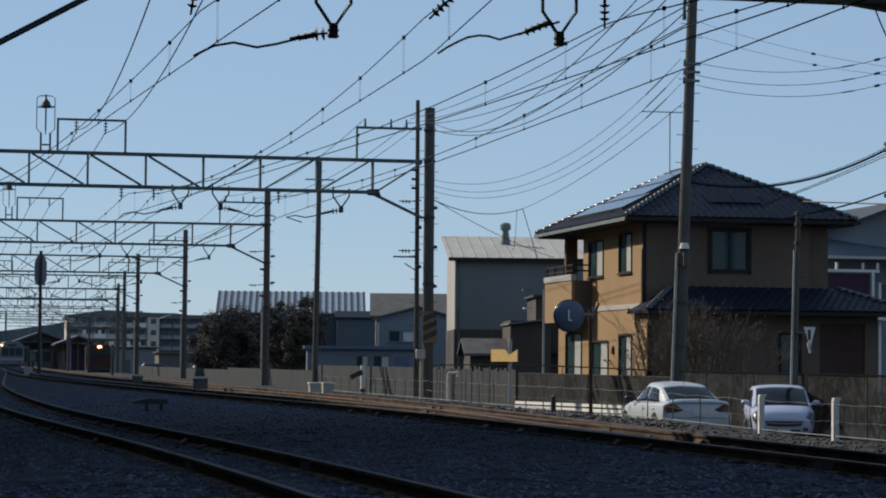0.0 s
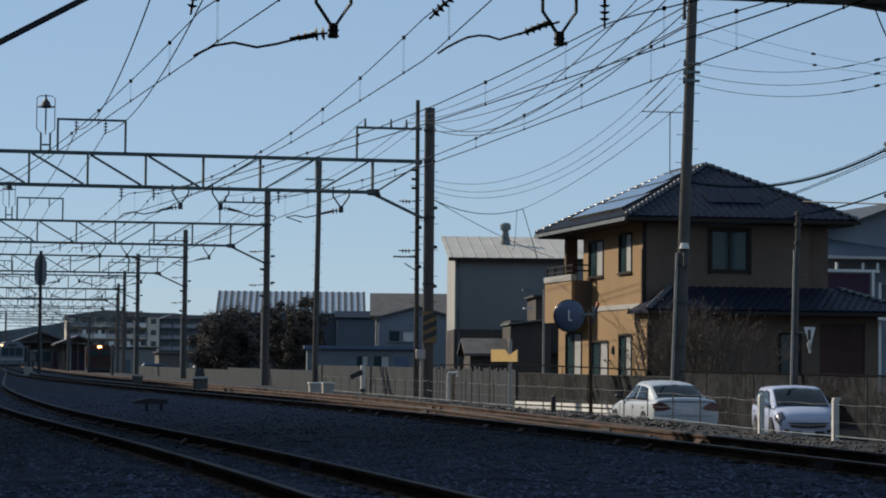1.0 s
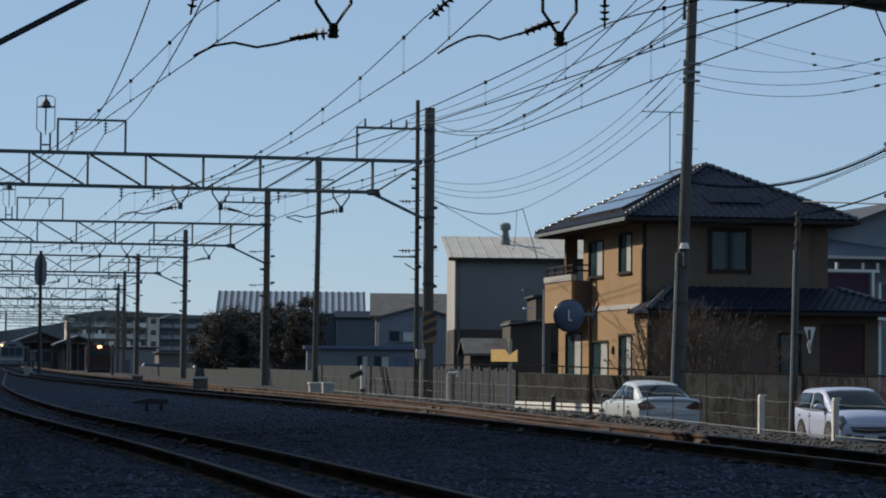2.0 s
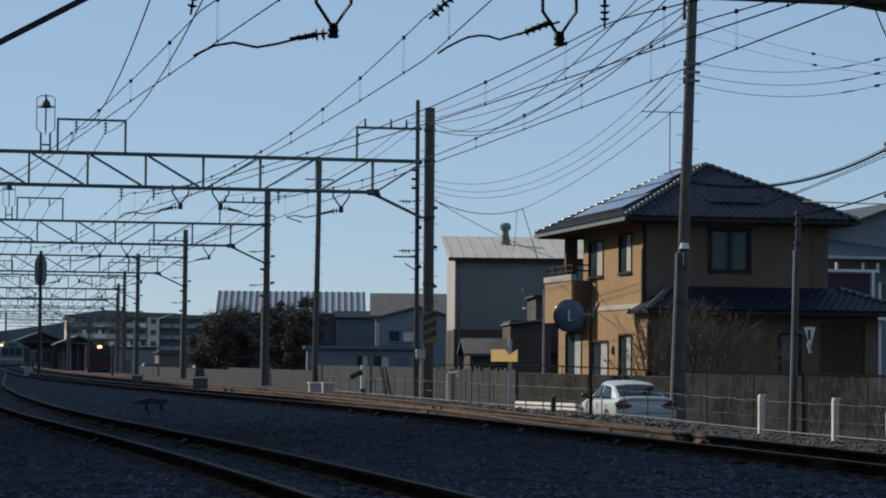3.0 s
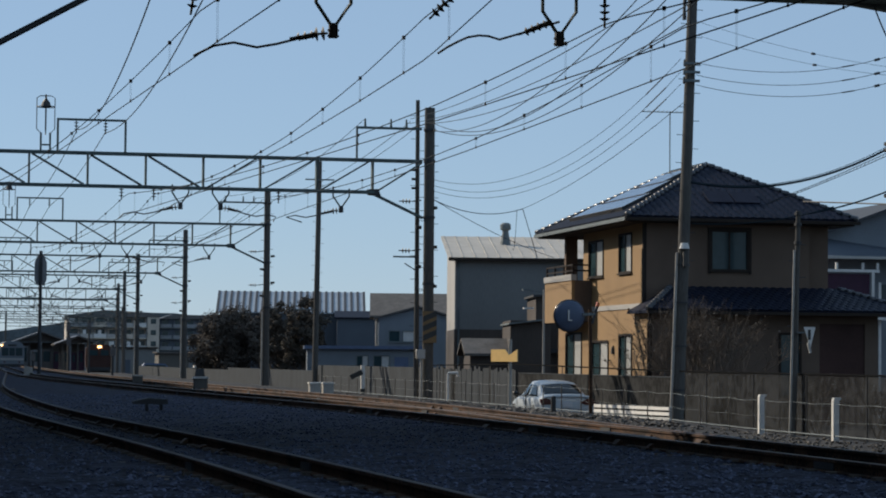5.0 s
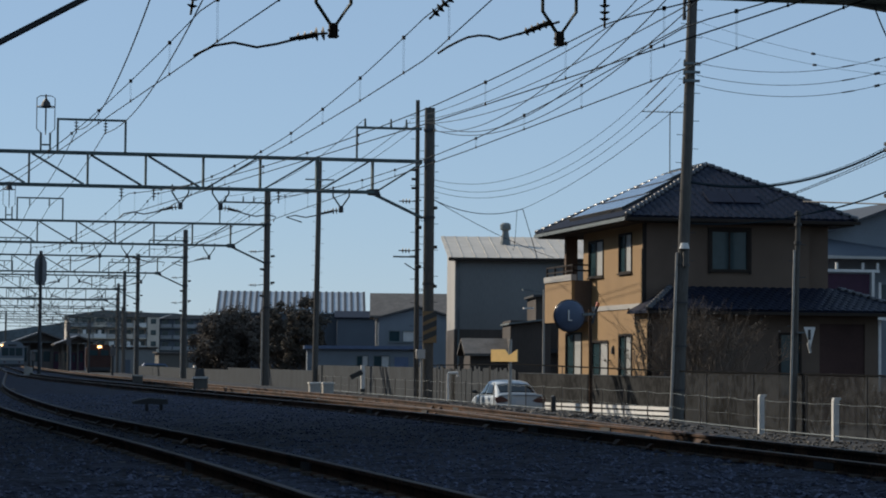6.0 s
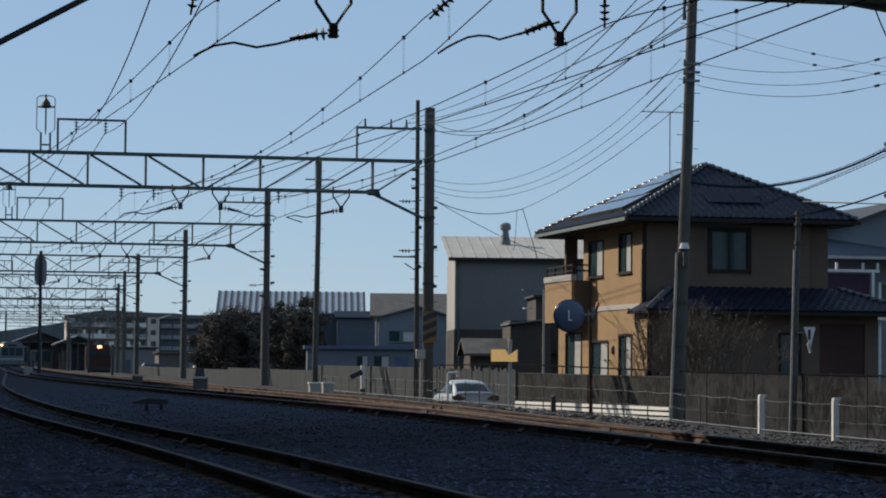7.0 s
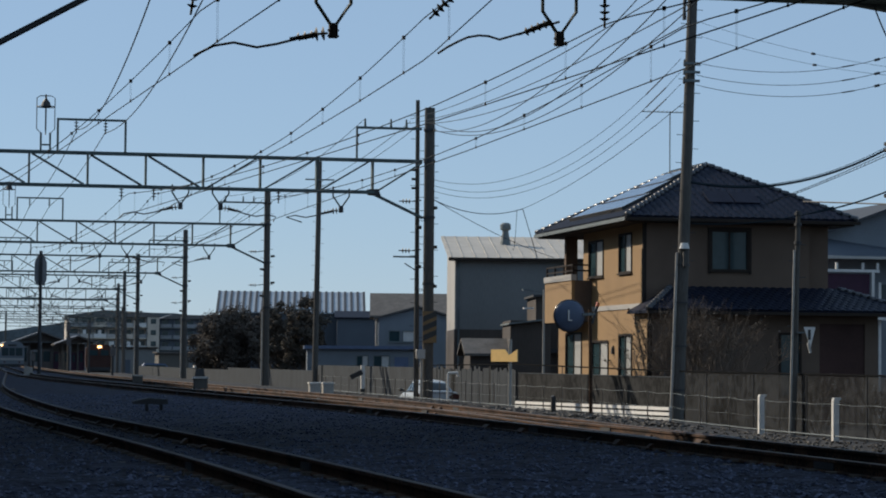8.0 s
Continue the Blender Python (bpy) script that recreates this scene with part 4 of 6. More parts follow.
    part("front_door", Mesh().box(5.9, 7.6, wy0 + 0.06, wy0 + 0.11, gz + 0.1, 2.9), REDTRAIN, h, "dark reddish entrance door")
    for i in range(18):
        z = gz + 0.05 + 0.215 * i
        part("siding_board", Mesh().prism([(wx0 - 0.03, z), (wx0 - 0.002, z), (wx0 - 0.002, z + 0.20), (wx0 - 0.012, z + 0.20)], wy0 + 0.06, -0.1, 'y'), OCHRE, h)
    lamp = part("wall_lamp", Mesh().box(-0.09, -0.001, 3.82, 3.94, 1.78, 2.02), DARK, h, "small dark wall lantern")
    part("bracket", Mesh().box(-0.06, -0.001, 3.85, 3.91, 2.021, 2.09), DARK, lamp)
    part("corner_post", Mesh().box(wx0 - 0.05, wx0 + 0.05, wy0 - 0.05, wy0 + 0.05, gz, 3.3), TRIMDARK, h)
    px0, px1, py0, pz = -0.62, 9.2, -2.75, 3.30
    m = Mesh()
    vs = [(px0, py0, pz), (px1, py0, pz), (px1 - 1.9, -0.002, 4.16), (px0 + 1.6, -0.002, 4.16), (px0, -0.002, pz), (px1, -0.002, pz)]
    m.add(vs + [(x, y, z - 0.1) for x, y, z in vs[:2] + vs[4:]],
          [(0, 1, 2, 3), (0, 3, 4), (1, 5, 2), (2, 5, 4, 3), (6, 8, 9, 7), (0, 6, 7, 1), (0, 4, 8, 6), (1, 7, 9, 5), (4, 5, 9, 8)])
    wr = part("wing_roof", m, TILE, h, "dark tiled pent roof")
    tiled_slope(wr, (px0, py0, pz), (1, 0, 0), (0, -py0, 0.86), px1 - px0, math.hypot(2.75, 0.86), 1.6, 1.9, TILE, False)
    ridge_tiles(wr, (px0, py0, pz + 0.06), (px0 + 1.6, -0.1, 4.2), TILE)
    ridge_tiles(wr, (px1, py0, pz + 0.06), (px1 - 1.9, -0.1, 4.2), TILE)
    g = Mesh()
    g.box(px0 - 0.08, px1 + 0.05, py0 - 0.10, py0 - 0.002, pz - 0.13, pz - 0.02)
    part("gutter", g, TRIMDARK, h)
    d = Mesh()
    d.tube([(px0 + 0.05, py0 + 0.1, pz - 0.12), (px0 + 0.05, py0 + 0.1, pz - 0.35), (wx0 - 0.1, wy0 - 0.08, pz - 0.45), (wx0 - 0.1, wy0 - 0.08, gz)], 0.04)
    part("downpipe", d, TRIMDARK, h)
    # roof aerial
    a = thing("roof_aerial", "thin fish-bone television aerial on the roof ridge", "aerial", 28.0, 91.0, 8.85)
    m = Mesh().rod((0, 0, -0.1), (0, 0, 2.45), 0.022)
    part("mast", m, STEEL, a)
    m = Mesh()
    m.box(-1.15, 0.55, -0.012, 0.012, 2.40, 2.43)
    for k in range(9):
        m.box(-1.1 + 0.19 * k, -1.085 + 0.19 * k, -0.3, 0.3, 2.43, 2.445)
    part("antenna", m, STEEL, a)


def gable_house(name, label, x, y, w, d, z0, ze, zr, wall, roof, turn=0, axis='x', wins=(), over=0.4, ribs=0.0, tiles=False, group="", lit=None):
    """A house with a gable roof. The ridge runs along its x or y. wins: (a, b, lo, hi) in the front wall."""
    h = thing(name, label, "house" if "house" in name else "building", x, y, 0, group, turn=turn)
    t = 0.15
    m = Mesh()
    wall_panel(m, 'y', 0, t, 0, w, z0, ze, list(wins))
    part("front_wall", m, wall, h)
    m = Mesh()
    sides = ((0, t, h), (w - t, w, h))
    for a, b, p in sides:
        m = Mesh()
        if axis == 'x':
            m.prism([(t, z0), (d, z0), (d, ze), (d / 2, zr - 0.05), (t, ze)], a, b, 'x')
        else:
            m.box(a, b, t + 0.001, d, z0, ze)
        # lit colours the low-x side paler, as if the sun were on it
        part("side_wall", m, lit if lit and a == 0 else wall, h)
    part("back_wall", Mesh().box(t, w - t, d - t, d - 0.001, z0, ze), wall, h)
    if axis == 'y':
        part("gable", Mesh().prism([(0, ze), (w, ze), (w / 2, zr - 0.05)], 0.01, 0.12, 'y'), wall, h)
    th = 0.12
    for s in (0, 1):
        m = Mesh()
        if axis == 'x':
            sl = (zr - ze) / (d / 2)
            e = -over if s == 0 else d + over
            q = [(e, ze - over * sl), (d / 2, zr), (d / 2, zr + th), (e, ze - over * sl + th)]
            m.prism(q, -over, w + over, 'x')
        else:
            sl = (zr - ze) / (w / 2)
            e = -over if s == 0 else w + over
            q = [(e, ze - over * sl), (w / 2, zr), (w / 2, zr + th), (e, ze - over * sl + th)]
            m.prism(q, -over, d + over, 'y')
        r = part("roof_slope", m, roof, h)
        if ribs and s == 0 and axis == 'x':
            k = -over + 0.05
            while k < w + over:
                rb = Mesh().bar((k, -over, ze - over * sl + th + 0.03), (k, d / 2, zr + th + 0.03), 0.24, 0.06)
                part("standing_seam", rb, SEAMDARK, r)
                k += ribs
    for a, b, lo, hi in wins:
        window(h, 'y', 0, a, b, lo, hi, -1, STEEL, 2 if b - a > 1 else 1, (0,) if (a * 7) % 2 > 1 else ())
    return h


def grey_building():
    h = thing("warehouse", "tall grey clad warehouse with a pale sloping metal roof", "warehouse", 26.05, 121.9, 0, turn=-9)
    w, d, z0, za, zb = 10.0, 8.0, -1.2, 6.72, 8.15
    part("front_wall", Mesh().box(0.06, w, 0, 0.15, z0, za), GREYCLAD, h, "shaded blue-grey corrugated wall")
    rib = Mesh()
    k = 0.3
    while k < w:
        rib.box(k - 0.02, k + 0.02, -0.010, -0.001, 3.15, za - 0.05)
        k += 0.45
    tagged(part("wall_ribs", rib, GREYCLAD, h), kind="stuff")
    part("base_band", Mesh().box(-0.03, w, -0.03, -0.001, z0, 3.1), BROWNTIN, h, "dark brown tin skirting")
    part("base_band", Mesh().box(-0.03, -0.001, 0.0, d, z0, 3.1), BROWNTIN, h)
    # paler than the front: the sunlight is put into this side's colour
    part("side_wall", Mesh().prism([(0, z0), (d, z0), (d, zb), (0, za)], 0, 0.06, 'x'), PALECLAD, h, "side wall in a pale colour for the sunlight")
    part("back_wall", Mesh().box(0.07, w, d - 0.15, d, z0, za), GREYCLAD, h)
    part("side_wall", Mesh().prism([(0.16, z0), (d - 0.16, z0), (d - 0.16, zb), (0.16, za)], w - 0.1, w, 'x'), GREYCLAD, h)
    r = part("roof", Mesh().prism([(-0.35, za - 0.04), (d + 0.2, zb + 0.04), (d + 0.2, zb + 0.14), (-0.35, za + 0.06)], -0.35, w + 0.3, 'x'), ROOFMETAL, h, "pale weathered metal roof")
    k = -0.2
    sl = (zb - za + 0.08) / (d + 0.55)
    while k < w:
        part("seam", Mesh().bar((k, -0.34, za + 0.075), (k, d + 0.2, zb + 0.155), 0.05, 0.03), ROOFMETAL, r)
        k += 0.62
    part("fascia", Mesh().box(-0.35, w + 0.3, -0.40, -0.351, za - 0.12, za + 0.05), TRIMDARK, h)
    part("downpipe", Mesh().rod((0.2, -0.08, z0), (0.2, -0.08, za - 0.1), 0.05), STEEL, h)
    v = Mesh()
    for za_, zb_, ra_, rb_ in ((7.55, 8.35, 0.32, 0.17), (8.35, 8.45, 0.17, 0.17), (8.45, 8.53, 0.17, 0.29), (8.53, 8.78, 0.29, 0.29), (8.78, 8.88, 0.29, 0.16)):
        v.rod((2.95, 5.0, za_), (2.95, 5.0, zb_), ra_, rb_, 14)
    part("roof_vent", v, STEEL, h, "round metal roof ventilator")


def apartment_block():
    b = thing("apartment_building", "long grey-beige apartment block with white balconies", "apartment", 31.3, 600, 0)
    part("wall", Mesh().box(0, 19.6, 0, 9, -1.2, 11.6), APTWALL, b)
    part("roof", Mesh().prism([(-1.0, 11.601), (22.8, 11.601), (22.8, 12.1), (17.5, 12.9), (9.0, 13.3), (0.8, 12.0)], -1.6, 9.4, 'y'), TRAINGREY, b, "dark low-pitched roof")
    # blue-grey siding puts the wing's shade into its colour
    part("rear_wing_wall", Mesh().box(22.51, 36.0, 3.0, 10, -1.2, 11.4), BLUECLAD, b, "shaded blue-grey wing")
    part("rear_wing_roof", Mesh().prism([(22.9, 11.401), (36.6, 11.401), (35.0, 12.3), (26.0, 12.5)], 2.0, 10.4, 'y'), TRAINGREY, b)
    part("stair_tower", Mesh().box(19.61, 22.5, -1.5, 8, -1.2, 11.6), APTWALL, b, "beige stair tower")
    rnd = random.Random(31)
    for s in range(4):
        z = 0.9 + s * 2.75
        part("slab", Mesh().box(-0.2, 19.59, -1.7, -0.001, z - 0.12, z + 0.1), APTWALL, b)
        part("stair_window", Mesh().box(20.4, 21.7, -1.56, -1.501, z + 0.9, z + 2.1), PANE, b)
        for k in range(6):
            x0 = 0.1 + k * 3.25
            part("window", Mesh().box(x0 + 0.5, x0 + 2.7, -0.06, -0.002, z + 0.2, z + 2.2), PANE, b)
            part("balcony", Mesh().box(x0, x0 + 3.0, -1.65, -1.55, z + 0.101, z + 1.05), rnd.choice([APTWALL, PALECLAD, BOARDGREY, WHITE]), b)
            part("divider", Mesh().box(x0 + 3.05, x0 + 3.15, -1.54, -0.001, z + 0.101, z + 2.6), BOARDGREY, b)
            if rnd.random() < 0.6:
                xa = x0 + rnd.uniform(0.2, 1.4)
                part("laundry", Mesh().box(xa, xa + rnd.uniform(0.6, 1.4), -1.35, -1.3, z + 0.8, z + 2.0), WHITE, b, "white laundry on a balcony")
        for k in range(4):
            x0 = 23.2 + k * 3.1
            part("window", Mesh().box(x0 + 0.5, x0 + 1.9, 2.94, 2.998, z + 0.5, z + 2.0), PANE, b)
            part("balcony", Mesh().box(x0 - 0.1, x0 + 2.7, 1.9, 2.0, z + 0.101, z + 0.9), BOARDGREY, b)
            part("slab", Mesh().box(x0 - 0.2, x0 + 2.8, 1.9, 2.999, z - 0.1, z + 0.1), GREYCLAD, b)
    h = thing("storage_building", "low flat pale storage building behind the wall", "building", 29.2, 325, 0)
    part("wall", Mesh().box(0, 7.5, 0, 6, -1.2, 2.2), BEIGE, h)
    part("roof", Mesh().box(-0.3, 7.8, -0.4, 6.3, 2.201, 2.4), TRAINGREY, h)
    part("shutter", Mesh().box(4.0, 6.6, -0.05, -0.002, -1.1, 1.6), GREYCLAD, h)
    h = thing("storage_building", "low grey storage building with a dark flat roof", "building", 24.6, 345, 0)
    part("wall", Mesh().box(0, 6.0, 0, 6, -1.2, 2.9), GREYCLAD, h)
    part("roof", Mesh().box(-0.3, 6.3, -0.4, 6.3, 2.901, 3.1), TRIMDARK, h)
    part("door", Mesh().box(1.2, 2.4, -0.05, -0.002, -1.1, 1.3), BLUECLAD, h)


def open_shed(label, x, y, w, d, ze, zr, seed):
    """An open-sided gabled platform shed on posts with a panelled back."""
    rnd = random.Random(seed)
    s = thing("station_shed", label, "shed", x, y, 0)
    part("back_wall", Mesh().box(0.2, w - 0.2, d - 0.3, d, -0.3, ze), TRAINGREY, s)
    n = 4
    for k in range(n + 1):
        xx = 0.25 + (w - 0.5) * k / n
        part("post", Mesh().box(xx - 0.09, xx + 0.09, 0.1, 0.3, -0.3, ze), rnd.choice([POLECONC, BOARDGREY]), s)
        if k < n:
            top = ze - rnd.uniform(0.4, 1.2)
            part("panel", Mesh().box(xx + 0.12, xx + (w - 0.5) / n - 0.12, 0.5, 0.6, 0.0, top), rnd.choice([TRAINGREY, BEIGE, BOARDGREY, MAROON]), s)
            part("window", Mesh().box(xx + 0.3, xx + (w - 0.5) / n - 0.3, 0.44, 0.499, 1.0, top - 0.25), PANE, s)
    sl = (zr - ze) / (w / 2)
    for e in (-0.7, w + 0.7):
        m = Mesh().prism([(e, ze - 0.7 * sl), (w / 2, zr), (w / 2, zr + 0.18), (e, ze - 0.7 * sl + 0.18)], -1.0, d + 1, 'y')
        part("roof_slope", m, TRAINGREY, s, "grey weathered roof")
    part("gable", Mesh().prism([(0, ze + 0.001), (w, ze + 0.001), (w / 2, zr - 0.06)], 0.1, 0.3, 'y'), BROWNTIN, s)


def station():
    open_shed("open gabled platform shed with a grey roof", 9.6, 300, 6.1, 12, 3.4, 4.55, 2)
    open_shed("smaller gabled platform shed beside the locomotive", 14.3, 286, 4.0, 8, 3.2, 3.95, 3)
    # locomotive
    t = thing("locomotive", "dark red-brown locomotive with one lit headlamp", "locomotive", 16.4, 250, -0.25, turn=-3)
    part("body", Mesh().prism([(-1.3, 0.75), (1.3, 0.75), (1.35, 1.6), (1.3, 2.75), (0.9, 3.1), (-0.9, 3.1), (-1.3, 2.75), (-1.35, 1.6)], 0, 14, 'y'), REDTRAIN, t)
    part("underframe", Mesh().box(-1.2, 1.2, 0.15, 13.8, 0.2, 0.749), DARK, t)
    for sx in (-0.55, 0.55):
        part("windscreen", Mesh().box(sx - 0.4, sx + 0.4, -0.03, -0.002, 2.0, 2.55), PANE, t)
    part("bumper_beam", Mesh().box(-1.2, 1.2, -0.25, -0.003, 0.45, 0.8), DARK, t)
    part("headlamp", Mesh().box(-0.16, 0.22, -0.1, 0.05, 2.78, 2.98), LAMPGLOW, t, "glowing orange headlamp")
    for k in range(2):
        m = Mesh()
        m.bar((-0.6, 2 + 6 * k, 3.1), (0, 3.5 + 6 * k, 3.5), 0.06)
        m.bar((0, 3.5 + 6 * k, 3.5), (-0.6, 5 + 6 * k, 3.1), 0.06)
        m.box(-0.7, 0.7, 3.4 + 6 * k, 3.6 + 6 * k, 3.5, 3.56)
        part("pantograph", m, DARK, t)
    for k in range(4):
        for sx in (-0.53, 0.53):
            part("wheel", Mesh().rod((sx - 0.06, 1.5 + 3.4 * k, 0.32), (sx + 0.06, 1.5 + 3.4 * k, 0.32), 0.43, 0.43, 16), DARK, t)


def waiting_train():
    """The nose of an electric train at the platform."""
    t = thing("train", "pale grey electric train waiting at the platform", "train", 8.9, 291, -0.2)
    prof = [(-1.40, 0.9), (1.40, 0.9), (1.45, 2.0), (1.40, 2.9), (1.15, 3.35), (0.6, 3.58), (-0.6, 3.58), (-1.15, 3.35), (-1.40, 2.9), (-1.45, 2.0)]
    part("body", Mesh().prism(prof, 0, 19, 'y'), PALEBLUE, t, "pale blue-grey painted body")
    part("underframe", Mesh().box(-1.25, 1.25, 0.2, 18.8, 0.3, 0.899), DARK, t)
    part("coupler", Mesh().box(-0.15, 0.15, -0.5, 0.199, 0.55, 0.85), DARK, t)
    part("skirt", Mesh().prism([(-1.3, 0.45), (1.3, 0.45), (1.4, 0.899), (-1.4, 0.899)], -0.15, 0.19, 'y'), DARK, t)
    for x0, x1 in ((-1.2, -0.42), (-0.32, 0.32), (0.42, 1.2)):
        w = part("windscreen", Mesh().box(x0, x1, -0.03, -0.002, 1.95, 2.8), PANE, t)
        part("window_frame", Mesh().box(x0, x1, -0.045, -0.002, 1.88, 1.949), DARK, w)
    part("stripe", Mesh().box(-1.38, 1.38, -0.02, -0.002, 1.35, 1.6), PALECLAD, t, "pale band under the windows")
    part("destination_box", Mesh().box(-0.5, 0.5, -0.03, -0.002, 3.0, 3.22), BLACK, t)
    part("headlamp", Mesh().box(-1.3, -1.12, -0.06, -0.002, 3.0, 3.16), LAMPGLOW, t, "glowing orange headlamp")
    for sx in (-0.85, 0.85):
        part("tail_lamp", Mesh().rod((sx, -0.04, 1.15), (sx, -0.002, 1.15), 0.1, 0.1, 10), REDLENS, t)
    for y in (2.2, 4.4, 14.0, 16.2):
        for sx in (-0.53, 0.53):
            part("wheel", Mesh().rod((sx - 0.06, y, 0.41), (sx + 0.06, y, 0.41), 0.42, 0.42, 16), DARK, t)


def buildings():
    waiting_train()
    ochre_house()
    grey_building()
    # blue-grey house with a ribbed metal roof
    gable_house("house", "blue-grey house with a ribbed metal roof", 27.0, 235, 13.7, 10, -1.1, 6.1, 8.1, BLUECLAD, SKYROOF, turn=-9, wins=[(8.5, 9.8, 3.1, 5.1)], over=0.35, ribs=0.62)
    gable_house("house_wing", "dark blue house wing with a low tiled roof", 37.4, 228.5, 4.3, 5, -1.1, 5.5, 6.1, BLUECLAD, TILE, turn=-9, over=0.25)
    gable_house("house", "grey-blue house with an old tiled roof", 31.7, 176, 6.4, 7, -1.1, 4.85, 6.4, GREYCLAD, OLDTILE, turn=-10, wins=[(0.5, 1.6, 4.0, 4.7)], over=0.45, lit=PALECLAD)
    gable_house("house_wing", "low grey gabled house wing", 29.9, 165, 5.4, 6, -1.1, 4.4, 5.15, PALEBLUE, OLDTILE, wins=[(0.7, 1.5, 2.75, 3.55), (1.65, 2.5, 2.75, 3.55)], axis='y', over=0.3, turn=-10)
    h = thing("annex", "low blue-grey annex with a blue fascia", "building", 23.75, 157, 0, turn=-8)
    m = Mesh()
    wall_panel(m, 'y', 0, 0.15, 0, 7.4, -1.1, 2.2, [(3.2, 4.0, 0.8, 1.8), (4.3, 5.4, 0.8, 1.8)])
    part("wall", m, PALEBLUE, h)
    part("side_wall", Mesh().box(0, 0.15, 0.151, 6, -1.1, 2.2), PALEBLUE, h)
    part("roof", Mesh().box(-0.2, 7.6, -0.3, 6.2, 2.201, 2.42), BLUEROOF, h, "flat roof with a blue edge")
    for a, b in ((3.2, 4.0), (4.3, 5.4)):
        window(h, 'y', 0, a, b, 0.8, 1.8, -1, STEEL, 2, (1,))
    part("panel", Mesh().box(5.7, 6.6, -0.04, -0.002, 0.4, 1.7), BLUEROOF, h)
    # brown tin sheds by the warehouse
    h = thing("tin_shed", "brown corrugated tin shed with a pale roof edge", "shed", 26.4, 111, 0, turn=-9)
    part("wall", Mesh().box(0, 1.9, 0, 5, -1.0, 3.4), BROWNTIN, h)
    part("roof", Mesh().prism([(-0.1, 3.2), (2.0, 3.45), (2.0, 3.53), (-0.1, 3.28)], -0.3, 5.2, 'y'), STEEL, h)
    h = thing("tin_shed", "tall brown timber shed with vertical boards", "shed", 28.0, 112.5, 0, turn=-9)
    part("wall", Mesh().box(0, 2.6, 0, 5, -1.0, 4.55), BROWNTIN, h)
    for k in range(9):
        part("batten", Mesh().box(0.1 + 0.29 * k, 0.14 + 0.29 * k, -0.03, -0.001, -0.9, 4.5), BROWNTIN, h)
    part("roof", Mesh().box(-0.15, 2.8, -0.3, 5.2, 4.551, 4.66), DARK, h)
    part("lean_to", Mesh().prism([(0, 1.9), (2.6, 1.9), (2.6, 2.1), (0, 2.1)], -0.5, -0.05, 'y'), DARK, h)
    gable_house("tin_shed", "old shed with a weathered tiled gable roof", 24.7, 112, 2.5, 2.8, -1.0, 1.85, 2.45, BROWNTIN, OLDTILE, turn=-6, over=0.3)
    # street-lamp bracket by the shed
    t = thing("lamp_bracket", "thin pole with a flat lamp arm by the shed", "street lamp", 27.0, 107, 0)
    part("pole", Mesh().rod((0, 0, -1.0), (0, 0, 4.75), 0.06, 0.05), CONC, t)
    m = Mesh()
    m.bar((0, 0, 4.6), (-0.85, 0, 4.72), 0.04)
    m.box(-1.0, -0.55, -0.08, 0.08, 4.70, 4.75)
    part("arm", m, STEEL, t)
    part("lamp_plate", Mesh().box(-0.95, -0.5, -0.1, 0.1, 3.85, 3.93), WHITE, t)
    # houses beyond the ochre house
    h = gable_house("house", "grey-blue house with a slate roof and white balcony", 37.6, 101, 9, 9, -1.0, 7.0, 8.66, PALEBLUE, SEAMDARK, wins=[], over=0.5, axis='y')
    pr = Mesh()
    vs = [(-0.2, -1.6, 6.17), (5.0, -1.6, 6.17), (5.0, -0.02, 6.45), (-0.2, -0.02, 7.1)]
    pr.add(vs + [(x, y, z - 0.08) for x, y, z in vs], [(0, 1, 2, 3), (7, 6, 5, 4), (0, 4, 5, 1), (1, 5, 6, 2), (2, 6, 7, 3), (3, 7, 4, 0)])
    part("pent_roof", pr, BLUECLAD, h, "dark grey pent roof")
    part("gutter", Mesh().box(-0.2, 5.0, -1.72, -1.601, 6.04, 6.16), PALECLAD, h)
    part("balcony_beam", Mesh().box(0.0, 2.5, -1.6, -1.5, 5.47, 5.59), WHITE, h, "white balcony handrail")
    for x in (0.55, 1.75, 2.42):
        part("balcony_post", Mesh().box(x - 0.05, x + 0.05, -1.6, -1.5, 5.591, 5.88), WHITE, h)
    part("balcony_post", Mesh().box(2.15, 2.27, -1.6, -1.5, 4.35, 5.469), WHITE, h)
    part("balcony_panel", Mesh().box(0.0, 2.1, -1.45, -1.38, 3.56, 5.40), MAROON, h, "maroon balcony cloth")
    part("balcony_floor", Mesh().box(0.0, 3.0, -1.6, -0.001, 3.4, 3.55), WHITE, h)
    part("downpipe", Mesh().box(2.6, 2.72, -1.25, -1.201, -1.0, 5.05), WHITE, h)
    part("wall_panel", Mesh().box(3.2, 4.2, -0.05, -0.002, 3.9, 5.0), PANE, h)
    gable_house("house", "plain grey house behind the blue one", 42, 112, 12, 9, -1.0, 6.6, 9.0, GREYCLAD, TILE, over=0.5)
    apartment_block()
    station()


buildings()


# ---- cars ----
def loft(m, rings, close_ends=True):
    """Skins a row of equal rings."""
    n = len(rings[0])
    m.add([p for r in rings for p in r],
          [(j * n + i, j * n + (i + 1) % n, (j + 1) * n + (i + 1) % n, (j + 1) * n + i) for j in range(len(rings) - 1) for i in range(n)]
          + ([tuple(range(n))[::-1], tuple(range((len(rings) - 1) * n, len(rings) * n))] if close_ends else []))


